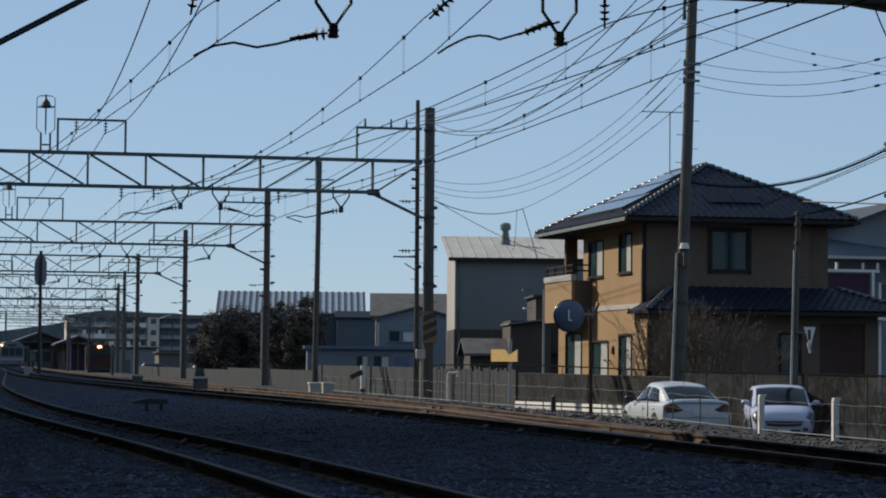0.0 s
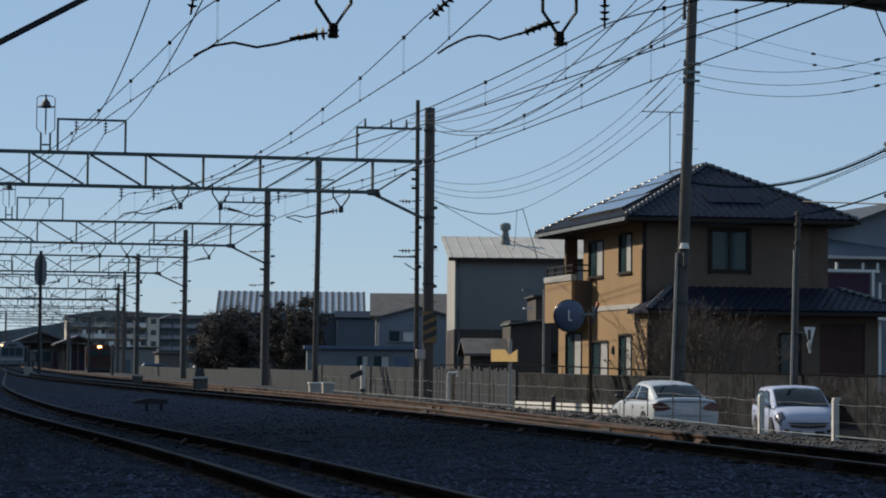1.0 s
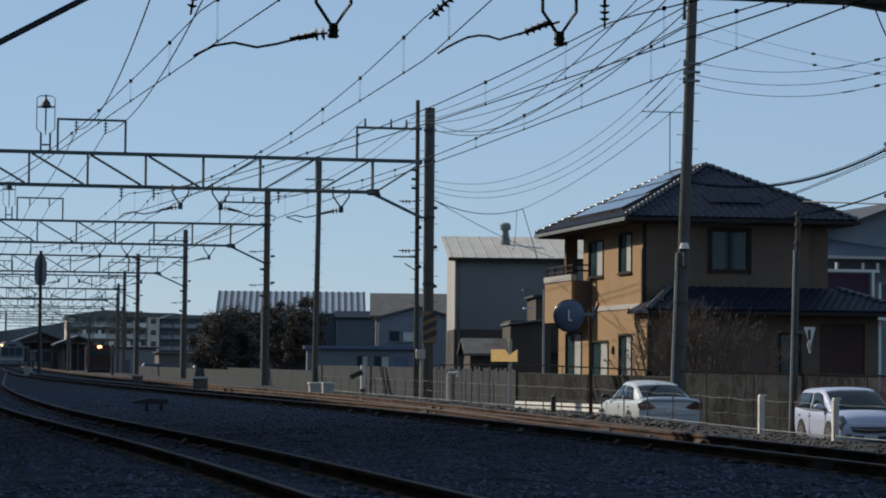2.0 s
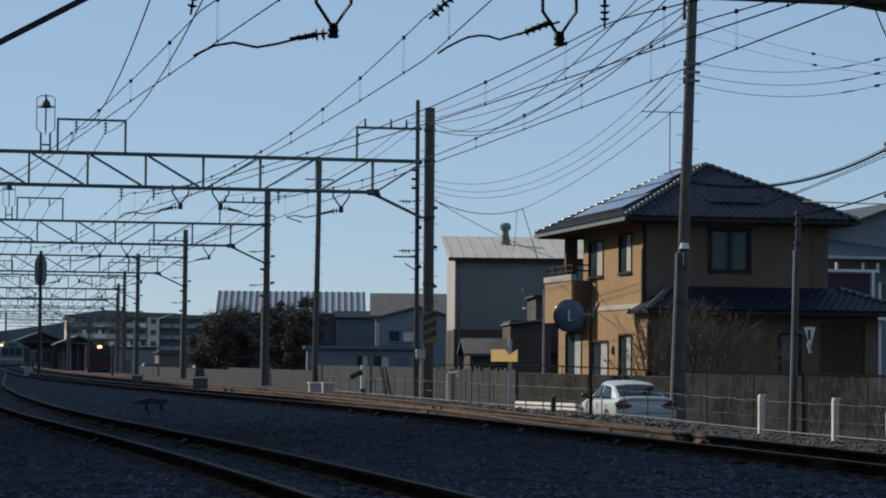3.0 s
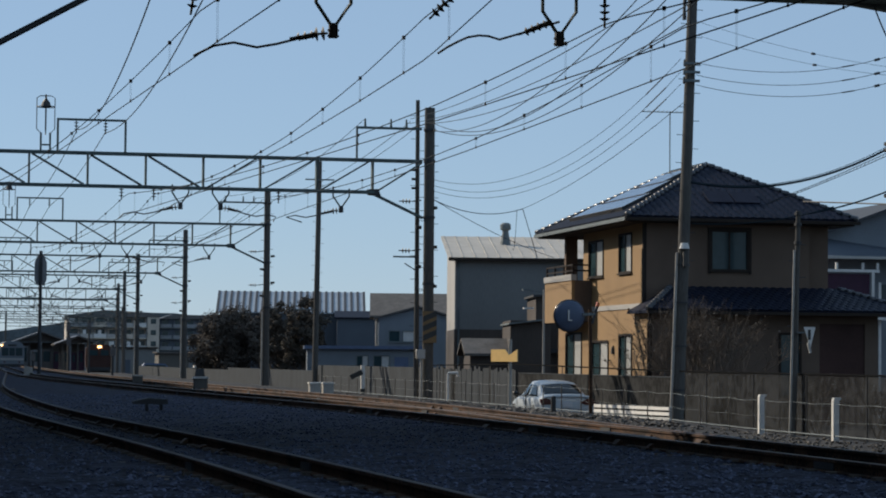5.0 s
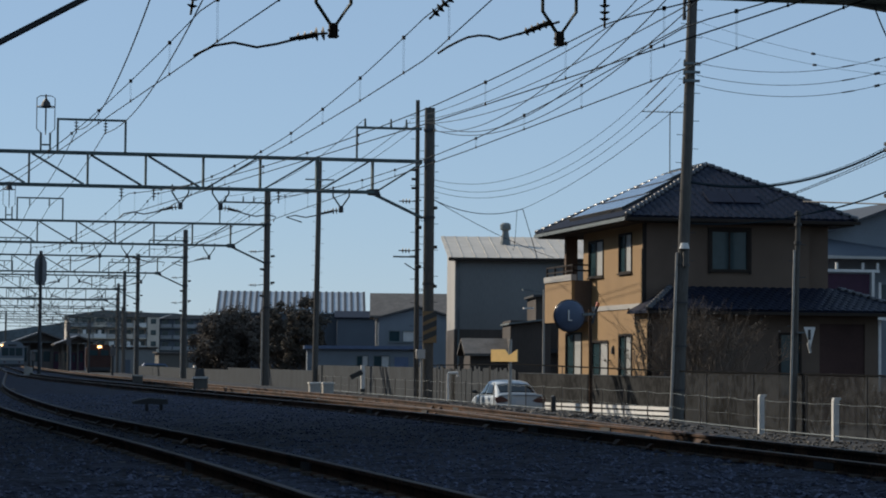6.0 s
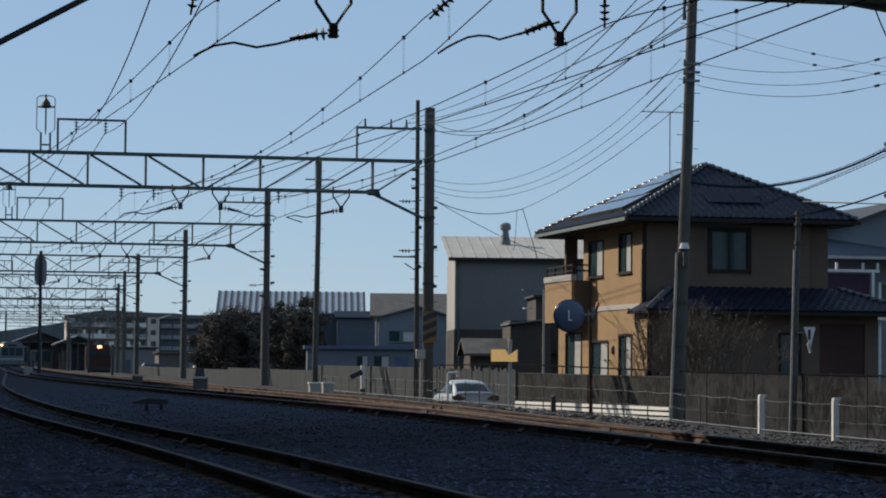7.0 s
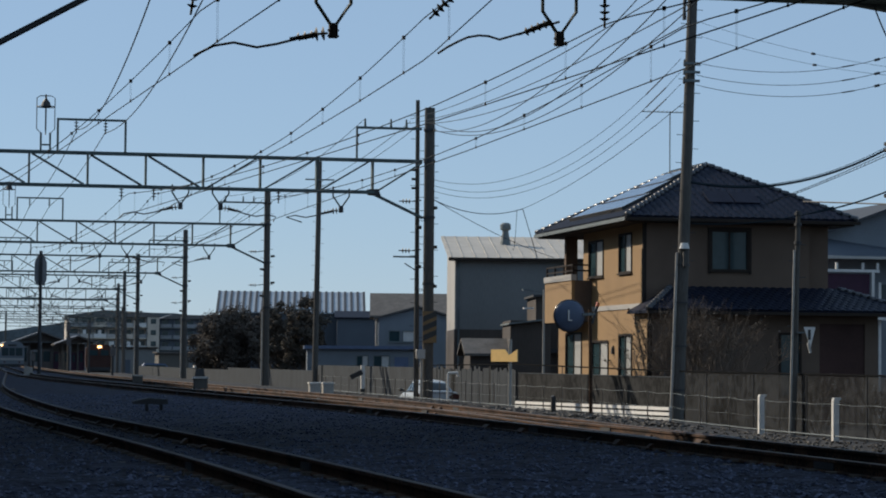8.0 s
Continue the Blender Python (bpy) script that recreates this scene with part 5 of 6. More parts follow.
def glide(rows, t):
    """A smooth row between rows at the fractional index t."""
    i = max(0, min(len(rows) - 2, int(t)))
    u = t - i
    p = [rows[max(0, min(len(rows) - 1, i + k))] for k in (-1, 0, 1, 2)]
    return tuple(b + 0.5 * u * (c - a + u * (2 * a - 5 * b + 4 * c - d + u * (3 * (b - c) + d - a))) for a, b, c, d in zip(*p))


def along(points, j):
    """A point on an open polyline at the fractional index j."""
    i = max(0, min(len(points) - 2, int(j)))
    u = j - i
    return tuple(a + (b - a) * u for a, b in zip(points[i], points[i + 1]))


def body_ring(w, row):
    """From one sill over the deck to the other sill."""
    y, s, zb, zt, zd = row
    w = w * s
    half = [(w * 0.84, zb), (w * 0.955, zb + 0.06), (w * 0.99, zb + (zt - zb) * 0.32), (w, zb + (zt - zb) * 0.62), (w * 0.99, zt - 0.05),
            (w * 0.955, zt + 0.0), (w * 0.86, zd - (zd - zt) * 0.25), (w * 0.5, zd + 0.015)]
    return [(x, y, z) for x, z in half] + [(0, y, half[-1][1] + 0.012)] + [(-x, y, z) for x, z in reversed(half)]


def cabin_ring(row):
    """From one window foot over the roof to the other."""
    y, zb, zr, wb, wr = row
    k = min(1.0, max(0.05, (zr - zb) / 0.4))
    top = zr - 0.055 * k

    def side(u, bulge):
        return (wb + (wr - wb) * u + bulge * k, zb + (top - zb) * u)
    half = [side(0, 0), side(0.3, 0.010), side(0.6, 0.014), side(0.88, 0.008), (wr * 0.95, zr - 0.028 * k), (wr * 0.80, zr - 0.004 * k), (wr * 0.45, zr + 0.018 * k)]
    return [(x, y, z) for x, z in half] + [(0, y, zr + 0.026 * k)] + [(-x, y, z) for x, z in reversed(half)]


def skin_patch(fn, t0, t1, j0, j1, thick, n=8, k=6):
    """A piece of a skin with thickness, bowed like it: fn(t, j) gives its points. t0 and t1 may differ from edge to edge as (at j0, at j1)."""
    t0 = t0 if isinstance(t0, tuple) else (t0, t0)
    t1 = t1 if isinstance(t1, tuple) else (t1, t1)
    pts = []
    for a in range(n + 1):
        for b in range(k + 1):
            v = b / k
            lo, hi = t0[0] + (t0[1] - t0[0]) * v, t1[0] + (t1[1] - t1[0]) * v
            pts.append(Vector(fn(lo + (hi - lo) * a / n, j0 + (j1 - j0) * v)))
    mid = sum(pts, Vector()) / len(pts)
    core = Vector((0, mid.y * 0.7, 0.6))
    out, inn = [], []
    for a in range(n + 1):
        for b in range(k + 1):
            p = pts[a * (k + 1) + b]
            d = pts[min(a + 1, n) * (k + 1) + b] - pts[max(a - 1, 0) * (k + 1) + b]
            e = pts[a * (k + 1) + min(b + 1, k)] - pts[a * (k + 1) + max(b - 1, 0)]
            nr = d.cross(e)
            nr = nr.normalized() if nr.length > 1e-9 else (p - core).normalized()
            if nr.dot(p - core) < 0:
                nr = -nr
            out.append(p + nr * thick)
            inn.append(p - nr * 0.02)
    c = (n + 1) * (k + 1)

    def at(a, b):
        return a * (k + 1) + b
    fs = [(at(a, b), at(a + 1, b), at(a + 1, b + 1), at(a, b + 1)) for a in range(n) for b in range(k)]
    fs += [tuple(c + i for i in f[::-1]) for f in fs]
    edge = [at(a, 0) for a in range(n + 1)] + [at(n, b) for b in range(1, k + 1)] + [at(a, k) for a in range(n - 1, -1, -1)] + [at(0, b) for b in range(k - 1, 0, -1)]
    fs += [(p, q, q + c, p + c) for p, q in zip(edge, edge[1:] + edge[:1])]
    return Mesh().add(out + inn, fs)


def car(name, label, L, W, body_rows, cab, paint, trunk):
    """A car that faces +y. body_rows: (y, width share, underside, belt, deck); cab: rows of (y, base z, roof z, base half-width, roof half-width)."""
    c = thing(name, label, "car")
    w = W / 2
    nb, nc = len(body_rows) - 1, len(cab) - 1

    def body_at(t, j):
        return along(body_ring(w, glide(body_rows, t)), j)

    def cab_at(t, j):
        return along(cabin_ring(glide(cab, t)), j)
    m = Mesh()
    loft(m, [body_ring(w, glide(body_rows, i / 4)) for i in range(4 * nb + 1)])
    body = part("body", m, paint, c, smooth=True)
    m = Mesh()
    loft(m, [cabin_ring(glide(cab, i / 6)) for i in range(6 * nc + 1)])
    part("roof", m, paint, c, "painted roof and pillars", smooth=True)

    # glass bowed like the cabin, a little proud of it
    def glass(nm, *a, **k):
        return part(nm, skin_patch(cab_at, *a, 0.006, **k), CARGLASS, c, smooth=True)
    glass("rear_window", 0.12, 0.90, 4.15, 9.85, n=8, k=12)
    glass("windscreen", nc - 0.93, nc - 0.07, 4.15, 9.85, n=10, k=12)
    mid = 0.5 * nc + (0.0 if trunk else 0.05)
    y_mid = glide(cab, mid)[0]
    for sx, j0, j1 in ((1, 0.35, 3.0), (-1, 13.65, 11.0)):
        glass("front_side_window", mid + 0.06, (nc - 0.30, nc - 0.92), j0, j1)
        glass("rear_side_window", (0.55, 0.98) if trunk else (0.62, 1.05), mid - 0.06, j0, j1)
        # door mirror
        r3 = cab[-1]
        mz = r3[1] + 0.07
        mm = Mesh()
        mm.rod((sx * w * 0.86, r3[0] - 0.50, mz + 0.01), (sx * (w + 0.03), r3[0] - 0.53, mz + 0.03), 0.03, 0.03, 8)
        loft(mm, [[(sx * (w + 0.10 + q * math.cos(i * math.tau / 12)), r3[0] - 0.60 + dy, mz + 0.06 + 0.62 * q * math.sin(i * math.tau / 12)) for i in range(12)]
                  for dy, q in ((0.0, 0.10), (0.06, 0.115), (0.12, 0.10), (0.16, 0.06))])
        part("door_mirror", mm, BLACK if trunk else paint, c, smooth=True)
        for dy in (0.20, -0.72):
            hd = Mesh().box(min(sx * w * 0.99, sx * (w + 0.02)), max(sx * w * 0.99, sx * (w + 0.02)), y_mid + dy - 0.32, y_mid + dy - 0.14, 0.76, 0.80)
            part("door_handle", hd, paint, body)
        for y in (y_mid - 0.02, r3[0] - 0.30):
            part("door_seam", Mesh().box(min(sx * w * 0.985, sx * (w + 0.003)), max(sx * w * 0.985, sx * (w + 0.003)), y - 0.006, y + 0.006, 0.30, 0.86), BLACK, body)
        # wheels
        for y in (body_rows[0][0] + L * 0.205, body_rows[-1][0] - L * 0.19):
            part("wheel_arch", Mesh().rod((sx * (w - 0.2), y, 0.33), (sx * (w + 0.004), y, 0.33), 0.355, 0.355, 24), BLACK, body)
            wh = part("wheel", Mesh().rod((sx * (w - 0.19), y, 0.31), (sx * (w + 0.012), y, 0.31), 0.31, 0.305, 24), TYRE, c, "black rubber tyre")
            part("rim", Mesh().rod((sx * (w - 0.02), y, 0.31), (sx * (w + 0.018), y, 0.31), 0.20, 0.19, 16), RIM, wh)
            for k in range(5):
                a = k * math.tau / 5
                part("spoke_gap", Mesh().rod((sx * (w + 0.012), y + 0.115 * math.cos(a), 0.31 + 0.115 * math.sin(a)), (sx * (w + 0.020), y + 0.115 * math.cos(a), 0.31 + 0.115 * math.sin(a)), 0.045, 0.045, 8), BLACK, wh)
    yr, yf, zf = body_rows[0][0], body_rows[-1][0], body_rows[-1][4]
    for sx in (-1, 1):
        # tail lamps, drawn out towards the flank
        tl = Mesh()
        if trunk:
            q = [(0.44, 0.77), (0.62, 0.71), (0.93, 0.69), (0.975, 0.78), (0.965, 0.89), (0.80, 0.935), (0.66, 0.90), (0.54, 0.83)]
        else:
            q = [(0.72, 0.78), (0.93, 0.78), (0.93, 1.12), (0.80, 1.12)]
        tl.prism([(sx * w * x, z) for x, z in q], yr - 0.012, yr + (0.26 if trunk else 0.30), 'y')
        part("tail_lamp", tl, REDLENS, c, "dark red tail lamp")
        ja, jb = (3.3, 6.2) if sx > 0 else (12.7, 9.8)
        hl = part("headlamp", skin_patch(body_at, (nb - 2.75, nb - 2.5), (nb - 0.75, nb - 0.95), ja, jb, 0.010), CLEARLENS, c, "clear swept-back headlamp", smooth=True)
        jm = (ja + jb) / 2
        part("reflector", skin_patch(body_at, nb - 1.8, nb - 1.35, jm - 0.35, jm + 0.35, 0.014, 3, 3), BOARDGREY, hl, "bright lamp reflector")
        part("bumper_vent", Mesh().box(min(sx * w * 0.58, sx * w * 0.74), max(sx * w * 0.58, sx * w * 0.74), yf - 0.12, yf + 0.005, 0.30, 0.38), BLACK, c)
    if trunk:
        # black strip that draws the shadow under the trunk lip
        part("trunk_lip_shadow", Mesh().prism([(-0.80 * w, 0.925), (-0.5 * w, 0.95), (0.5 * w, 0.95), (0.80 * w, 0.925), (0.80 * w, 0.94), (0.5 * w, 0.968), (-0.5 * w, 0.968), (-0.80 * w, 0.94)], yr - 0.025, yr + 0.05, 'y'), BLACK, body)
    part("rear_plate", Mesh().box(-0.165, 0.165, yr - 0.03, yr - 0.001, 0.62 if trunk else 0.50, 0.79 if trunk else 0.67), PLATE, c, "plain white number plate")
    part("front_plate", Mesh().box(-0.165, 0.165, yf + 0.012, yf + 0.035, 0.24, 0.36), PLATE, c, "plain white number plate")
    gr = part("grille", Mesh().prism([(-0.62 * w, zf - 0.04), (0.62 * w, zf - 0.04), (0.52 * w, zf - 0.16), (0.2 * w, zf - 0.185), (-0.2 * w, zf - 0.185), (-0.52 * w, zf - 0.16)], yf - 0.12, yf + 0.012, 'y'), BLACK, c, "black radiator grille")
    part("grille_bar", Mesh().prism([(-0.6 * w, zf - 0.085), (0, zf - 0.115), (0.6 * w, zf - 0.085), (0.6 * w, zf - 0.07), (0, zf - 0.095), (-0.6 * w, zf - 0.07)], yf + 0.0125, yf + 0.024, 'y'), RIM, gr)
    part("lower_grille", Mesh().box(-w * 0.5, w * 0.5, yf - 0.04, yf + 0.01, 0.27, 0.335), BLACK, c)
    part("bumper_seam", Mesh().box(-w * 0.80, w * 0.80, yr - 0.006, yr + 0.02, 0.555, 0.567), BLACK, body)
    part("rear_skirt", Mesh().box(-w * 0.7, w * 0.7, yr - 0.008, yr + 0.05, 0.20, 0.29), BLACK, c)
    part("aerial", Mesh().rod((0.0, cab[1][0] + 0.15, cab[1][2]), (0.0, cab[1][0] - 0.05, cab[1][2] + 0.12), 0.01, 0.004, 5), BLACK, c)
    for k in (-0.35, 0.1):
        part("wiper", Mesh().bar((k, cab[-1][0] - 0.04, cab[-1][2] + 0.04), (k + 0.42, cab[-1][0] - 0.16, cab[-1][2] + 0.10), 0.02), BLACK, c)
    return c


def build_sedan():
    L = 4.5
    rows = [(-2.25, 0.91, 0.30, 0.84, 0.96), (-2.22, 0.955, 0.24, 0.88, 1.02), (-2.08, 0.985, 0.21, 0.91, 1.035), (-1.6, 1.0, 0.19, 0.92, 1.00), (-1.1, 1.0, 0.18, 0.92, 0.95), (-0.5, 1.0, 0.18, 0.92, 0.93),
            (0.4, 1.0, 0.18, 0.91, 0.92), (1.0, 1.0, 0.18, 0.89, 0.93), (1.3, 0.995, 0.18, 0.86, 0.94), (1.7, 0.97, 0.19, 0.78, 0.87), (2.03, 0.92, 0.20, 0.69, 0.77), (2.19, 0.84, 0.22, 0.60, 0.68), (2.25, 0.72, 0.26, 0.55, 0.62)]
    cab = [(-1.78, 0.96, 1.03, 0.80, 0.72), (-0.95, 0.92, 1.40, 0.85, 0.66), (-0.25, 0.92, 1.475, 0.86, 0.66), (0.30, 0.92, 1.44, 0.85, 0.65), (1.26, 0.92, 0.965, 0.80, 0.70)]
    return car("sedan", "white four-door sedan driving away down the lane", L, 1.92, rows, cab, CARWHITE, True)


def build_compact():
    L = 3.8
    rows = [(-1.9, 0.84, 0.30, 0.98, 1.04), (-1.86, 0.94, 0.22, 0.98, 1.05), (-1.6, 0.99, 0.20, 0.94, 0.95), (-0.6, 1.0, 0.18, 0.91, 0.92),
            (0.5, 1.0, 0.18, 0.89, 0.90), (1.0, 0.995, 0.18, 0.87, 0.91), (1.28, 0.985, 0.18, 0.84, 0.93), (1.52, 0.965, 0.19, 0.79, 0.88), (1.74, 0.925, 0.20, 0.70, 0.78), (1.86, 0.86, 0.22, 0.58, 0.66), (1.9, 0.76, 0.26, 0.51, 0.59)]
    cab = [(-1.84, 0.94, 1.02, 0.76, 0.70), (-1.55, 0.90, 1.40, 0.80, 0.68), (-0.45, 0.89, 1.45, 0.82, 0.69), (0.25, 0.88, 1.42, 0.81, 0.68), (1.22, 0.89, 0.935, 0.79, 0.74)]
    return car("compact_car", "pale silver-white compact hatchback coming up the lane", L, 1.68, rows, cab, CARBLUE, False)


# ---- walls and fences along the lane ----
def screen_material():
    """Fine dark netting that lets part of the light through."""
    m = mat("fine_netting", (0.036, 0.038, 0.040), var=0.6, scale=0.5, fine=4, tight=0.10, bump=0.0, spec=0.05)
    nt = m.node_tree
    p = nt.nodes["Principled BSDF"]
    p.inputs["Alpha"].default_value = 0.45
    return m


def lane_walls():
    w = thing("wall_lane", "dark grey concrete block wall topped by a wire fence", "wall", kind="structure")
    y = 74.9
    k = 0
    while y < 96.5:
        b = min(y + 2.7, 96.8)
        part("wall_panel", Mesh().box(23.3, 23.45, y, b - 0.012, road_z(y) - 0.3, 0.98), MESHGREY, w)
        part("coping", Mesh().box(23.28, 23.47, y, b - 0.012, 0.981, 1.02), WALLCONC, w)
        y = b
        k += 1
    # fence on the wall, and netting where there is no wall
    net = screen_material()
    f = thing("netting_fence", "dark net fence on thin posts along the lane", "fence")
    part("top_rail", Mesh().tube([(23.3, 40, 1.16), (23.3, 75, 1.20), (23.3, 97, 1.36), (23.3, 118, 1.24)], 0.026), RAILBLACK, f)
    y = 41.0
    while y < 97:
        if int((y - 41) / 2.2 + 0.5) % 2 == 0:
            part("post", Mesh().rod((23.3, y, road_z(y) - 0.2 if y < 74.9 else 1.02), (23.3, y, 1.2 + 0.007 * max(0, y - 75)), 0.018), DARK, f)
        if y < 74:
            part("net", Mesh().box(23.31, 23.316, y, y + 2.19, road_z(y), 1.15), net, f, "half-transparent dark netting")
            if y > 63:
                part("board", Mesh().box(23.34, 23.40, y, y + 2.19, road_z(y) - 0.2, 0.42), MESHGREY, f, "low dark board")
        y += 2.2
    # dark grey concrete wall further down the lane
    w2 = thing("wall_far", "dark grey streaked concrete panel wall along the lane", "wall", kind="structure")
    y = 113.0
    while y < 288:
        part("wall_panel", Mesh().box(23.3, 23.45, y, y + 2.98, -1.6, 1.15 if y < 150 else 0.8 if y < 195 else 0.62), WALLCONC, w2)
        y += 3.0
    b = thing("board_fence", "old grey board fence with uneven planks", "fence")
    y = 97.0
    rnd = random.Random(4)
    while y < 112.9:
        wd = rnd.uniform(0.28, 0.6)
        part("plank", Mesh().box(23.3 + rnd.uniform(0, 0.04), 23.36, y, y + wd - 0.02, -1.3, 1.15 + rnd.uniform(-0.12, 0.12)), rnd.choice([WALLCONC, WALLCONC, WALLCONC, MESHGREY]), b)
        y += wd
    # white guard rail at the foot of the wall
    g = thing("guard_rail", "white painted guard rail along the lane edge", "guard rail")
    for i, dz in enumerate((0.24, 0.41, 0.58)):
        m = Mesh()
        loft(m, [[(22.955, a, road_z(a) + dz - 0.012), (23.005, a, road_z(a) + dz - 0.012), (23.005, a, road_z(a) + dz + 0.095), (22.955, a, road_z(a) + dz + 0.095)]
                 for a in [74.6 + 2.1 * k for k in range(11)]])
        part("beam", m, WHITE, g)
    for k in range(11):
        yy = 74.7 + 2.08 * k
        part("post", Mesh().rod((23.06, yy, road_z(yy) - 0.2), (23.06, yy, road_z(yy) + 0.72), 0.05), STEEL, g)


def railway_fence():
    f = thing("railway_fence", "wire fence with concrete and thin steel posts beside the railway", "fence")
    for y in (37.3, 41.6, 45.95, 50.4):
        m = Mesh()
        m.box(17.54, 17.66, y - 0.055, y + 0.055, -0.2, 0.73)
        m.prism([(17.54, 0.73), (17.66, 0.73), (17.72, 0.79), (17.56, 0.79)], y - 0.055, y + 0.055, 'y')
        # white in place of concrete grey, to stand for sun on the posts
        part("concrete_post", m, WHITE, f, "concrete post with a bent head, white for the sun on it")
    ys = [50.4 + 2.15 * k for k in range(1, 30)]
    for y in ys:
        part("steel_post", Mesh().rod((17.6, y, -0.1), (17.6, y, 0.78), 0.016), SLEEPER, f)
    allp = [37.3, 39.45, 41.6, 43.8, 45.95, 48.2, 50.4] + ys
    for z, r in ((0.74, 0.004), (0.40, 0.002), (0.10, 0.011)):
        pts = []
        for a, b in zip(allp, allp[1:]):
            low = 0.07 * smoothstep((60 - a) / 12)
            pts += [(17.57, a, z - low), (17.57, (a + b) / 2, z - low - (0.025 if z > 0.2 else 0.0))]
        part("strand", Mesh().tube(pts, r, 4), STEEL, f)
    # small things by the fence
    single("marker_post", Mesh().prism([(16.94, 0.0), (17.06, 0.0), (17.06, 0.48), (17.0, 0.52), (16.94, 0.48)], 66.15, 66.27, 'y'), BLACK, "short black marker post on the ballast shoulder", "post")
    t = thing("traffic_mirror", "round blue-grey backed road mirror on a rusty leaning pole", "mirror", 17.51, 64.15, -0.04)
    part("pole", Mesh().rod((0.02, 0, -0.2), (-0.02, 0, 2.95), 0.055, 0.05, 12), RUST, t, "rust-streaked pole")
    d = Mesh()
    n = 28
    rings = []
    for r, y in ((0.02, 0.0), (0.25, 0.02), (0.38, 0.07), (0.415, 0.10), (0.43, 0.14), (0.415, 0.16), (0.02, 0.12)):
        rings.append([(-0.60 + r * math.cos(i * math.tau / n), y - 0.12, 2.76 + r * math.sin(i * math.tau / n)) for i in range(n)])
    loft(d, rings)
    disc = part("mirror_back", d, DISCBACK, t, "round blue-grey metal back", smooth=True)
    hd = Mesh()
    hd.tube([(-0.60 + 0.435 * math.cos(i * math.tau / 28), 0.02, 2.76 + 0.435 * math.sin(i * math.tau / 28)) for i in range(29)], 0.02)
    part("rim", hd, BLACK, t, "black rubber rim")
    m = Mesh()
    m.bar((-0.66, -0.15, 2.62), (-0.66, -0.15, 2.92), 0.035)
    m.box(-0.66, -0.56, -0.15, -0.12, 2.62, 2.655)
    part("bracket", m, WHITE, t)
    m = Mesh()
    m.bar((-0.25, -0.06, 2.80), (0.1, -0.02, 2.82), 0.07)
    part("clamp_arm", m, STEEL, t)
    m = Mesh()
    m.bar((0.03, -0.02, 2.55), (0.19, -0.02, 3.08), 0.06)
    part("arm", m, DARK, t)
    part("reflector", Mesh().bar((0.17, -0.02, 3.02), (0.21, -0.02, 3.13), 0.085), ORANGE, t, "orange reflector tip")
    t = thing("sign_post", "pale steel post with a notched yellow board", "sign", 17.6, 74.0, 0, turn=-75)
    part("post", Mesh().rod((0, 0, -0.1), (0, 0, 2.08), 0.055), CONC, t)
    part("cap", Mesh().rod((0, 0, 2.08), (0, 0, 2.16), 0.065, 0.05), CONC, t)
    part("board", Mesh().prism([(-1.09, 1.46), (0.64, 1.46), (0.64, 1.84), (0.10, 1.66), (-0.17, 1.84), (-1.09, 1.84)], -0.10, -0.07, 'y'), YELLOW, t, "notched yellow board")
    # striped guard plate on the first mast
    t = thing("warning_plate", "black and yellow striped guard plate on the mast", "sign", 18.42, 90.74, 2.15)
    part("strap", Mesh().box(-0.2, 0.06, 0.0, 0.12, 0.55, 0.65), DARK, t)
    part("plate", Mesh().box(-0.27, 0.27, -0.02, 0.0, 0, 1.2), SHADEDYELLOW, t)
    for k in range(3):
        z = 0.06 + 0.36 * k
        part("stripe", Mesh().prism([(-0.27, z), (0.27, z + 0.24), (0.27, z + 0.46), (-0.27, z + 0.22)], -0.032, -0.0205, 'y'), BLACK, t)
    t = thing("switch_box", "small grey box clamped on the mast", "box", 18.0, 90.7, 1.55)
    part("box", Mesh().box(-0.12, 0.2, -0.25, 0.0, 0, 0.35), PALECLAD, t)
    part("conduit", Mesh().rod((-0.18, -0.1, -1.6), (-0.18, -0.1, 0.3), 0.035), DARK, t)
    part("conduit", Mesh().rod((0.08, -0.12, -1.6), (0.08, -0.12, 0.0), 0.05), CONC, t)
    t = thing("pipe_frame", "white bent pipe frame at the lane edge", "frame", 18.7, 88.6, -0.6)
    part("pipe", Mesh().tube([(0, 0, 0), (0, 0, 1.58), (0.02, 0, 1.62), (0.36, 0, 1.64), (0.38, 0, 1.5)], 0.05, 8), WHITE, t)
    t = thing("arrow_marker", "black slanted marker on a white post with a black foot", "sign", 18.0, 103.0, 0)
    part("post", Mesh().box(-0.08, 0.08, -0.08, 0.08, 0.25, 1.25), WHITE, t)
    part("foot", Mesh().box(-0.10, 0.10, -0.10, 0.10, -0.1, 0.249), BLACK, t)
    part("marker", Mesh().bar((-0.55, -0.12, 0.72), (-0.05, -0.12, 0.98), 0.06, 0.22), BLACK, t)
    t = thing("road_sign", "white triangular road sign with a drooping tag", "sign", 23.51, 63.35, 1.95)
    part("triangle", Mesh().prism([(-0.17, 0.53), (0.17, 0.53), (0.03, -0.03)], -0.02, 0.0, 'y'), WHITE, t)
    part("mark", Mesh().box(-0.05, 0.03, -0.027, -0.0205, 0.18, 0.46), BLACK, t)
    part("tag", Mesh().bar((-0.05, -0.03, 0.1), (0.02, -0.03, -0.18), 0.06), PALECLAD, t)
    part("arm", Mesh().box(-0.36, 0.0, 0.001, 0.16, 0.36, 0.40), STEEL, t)


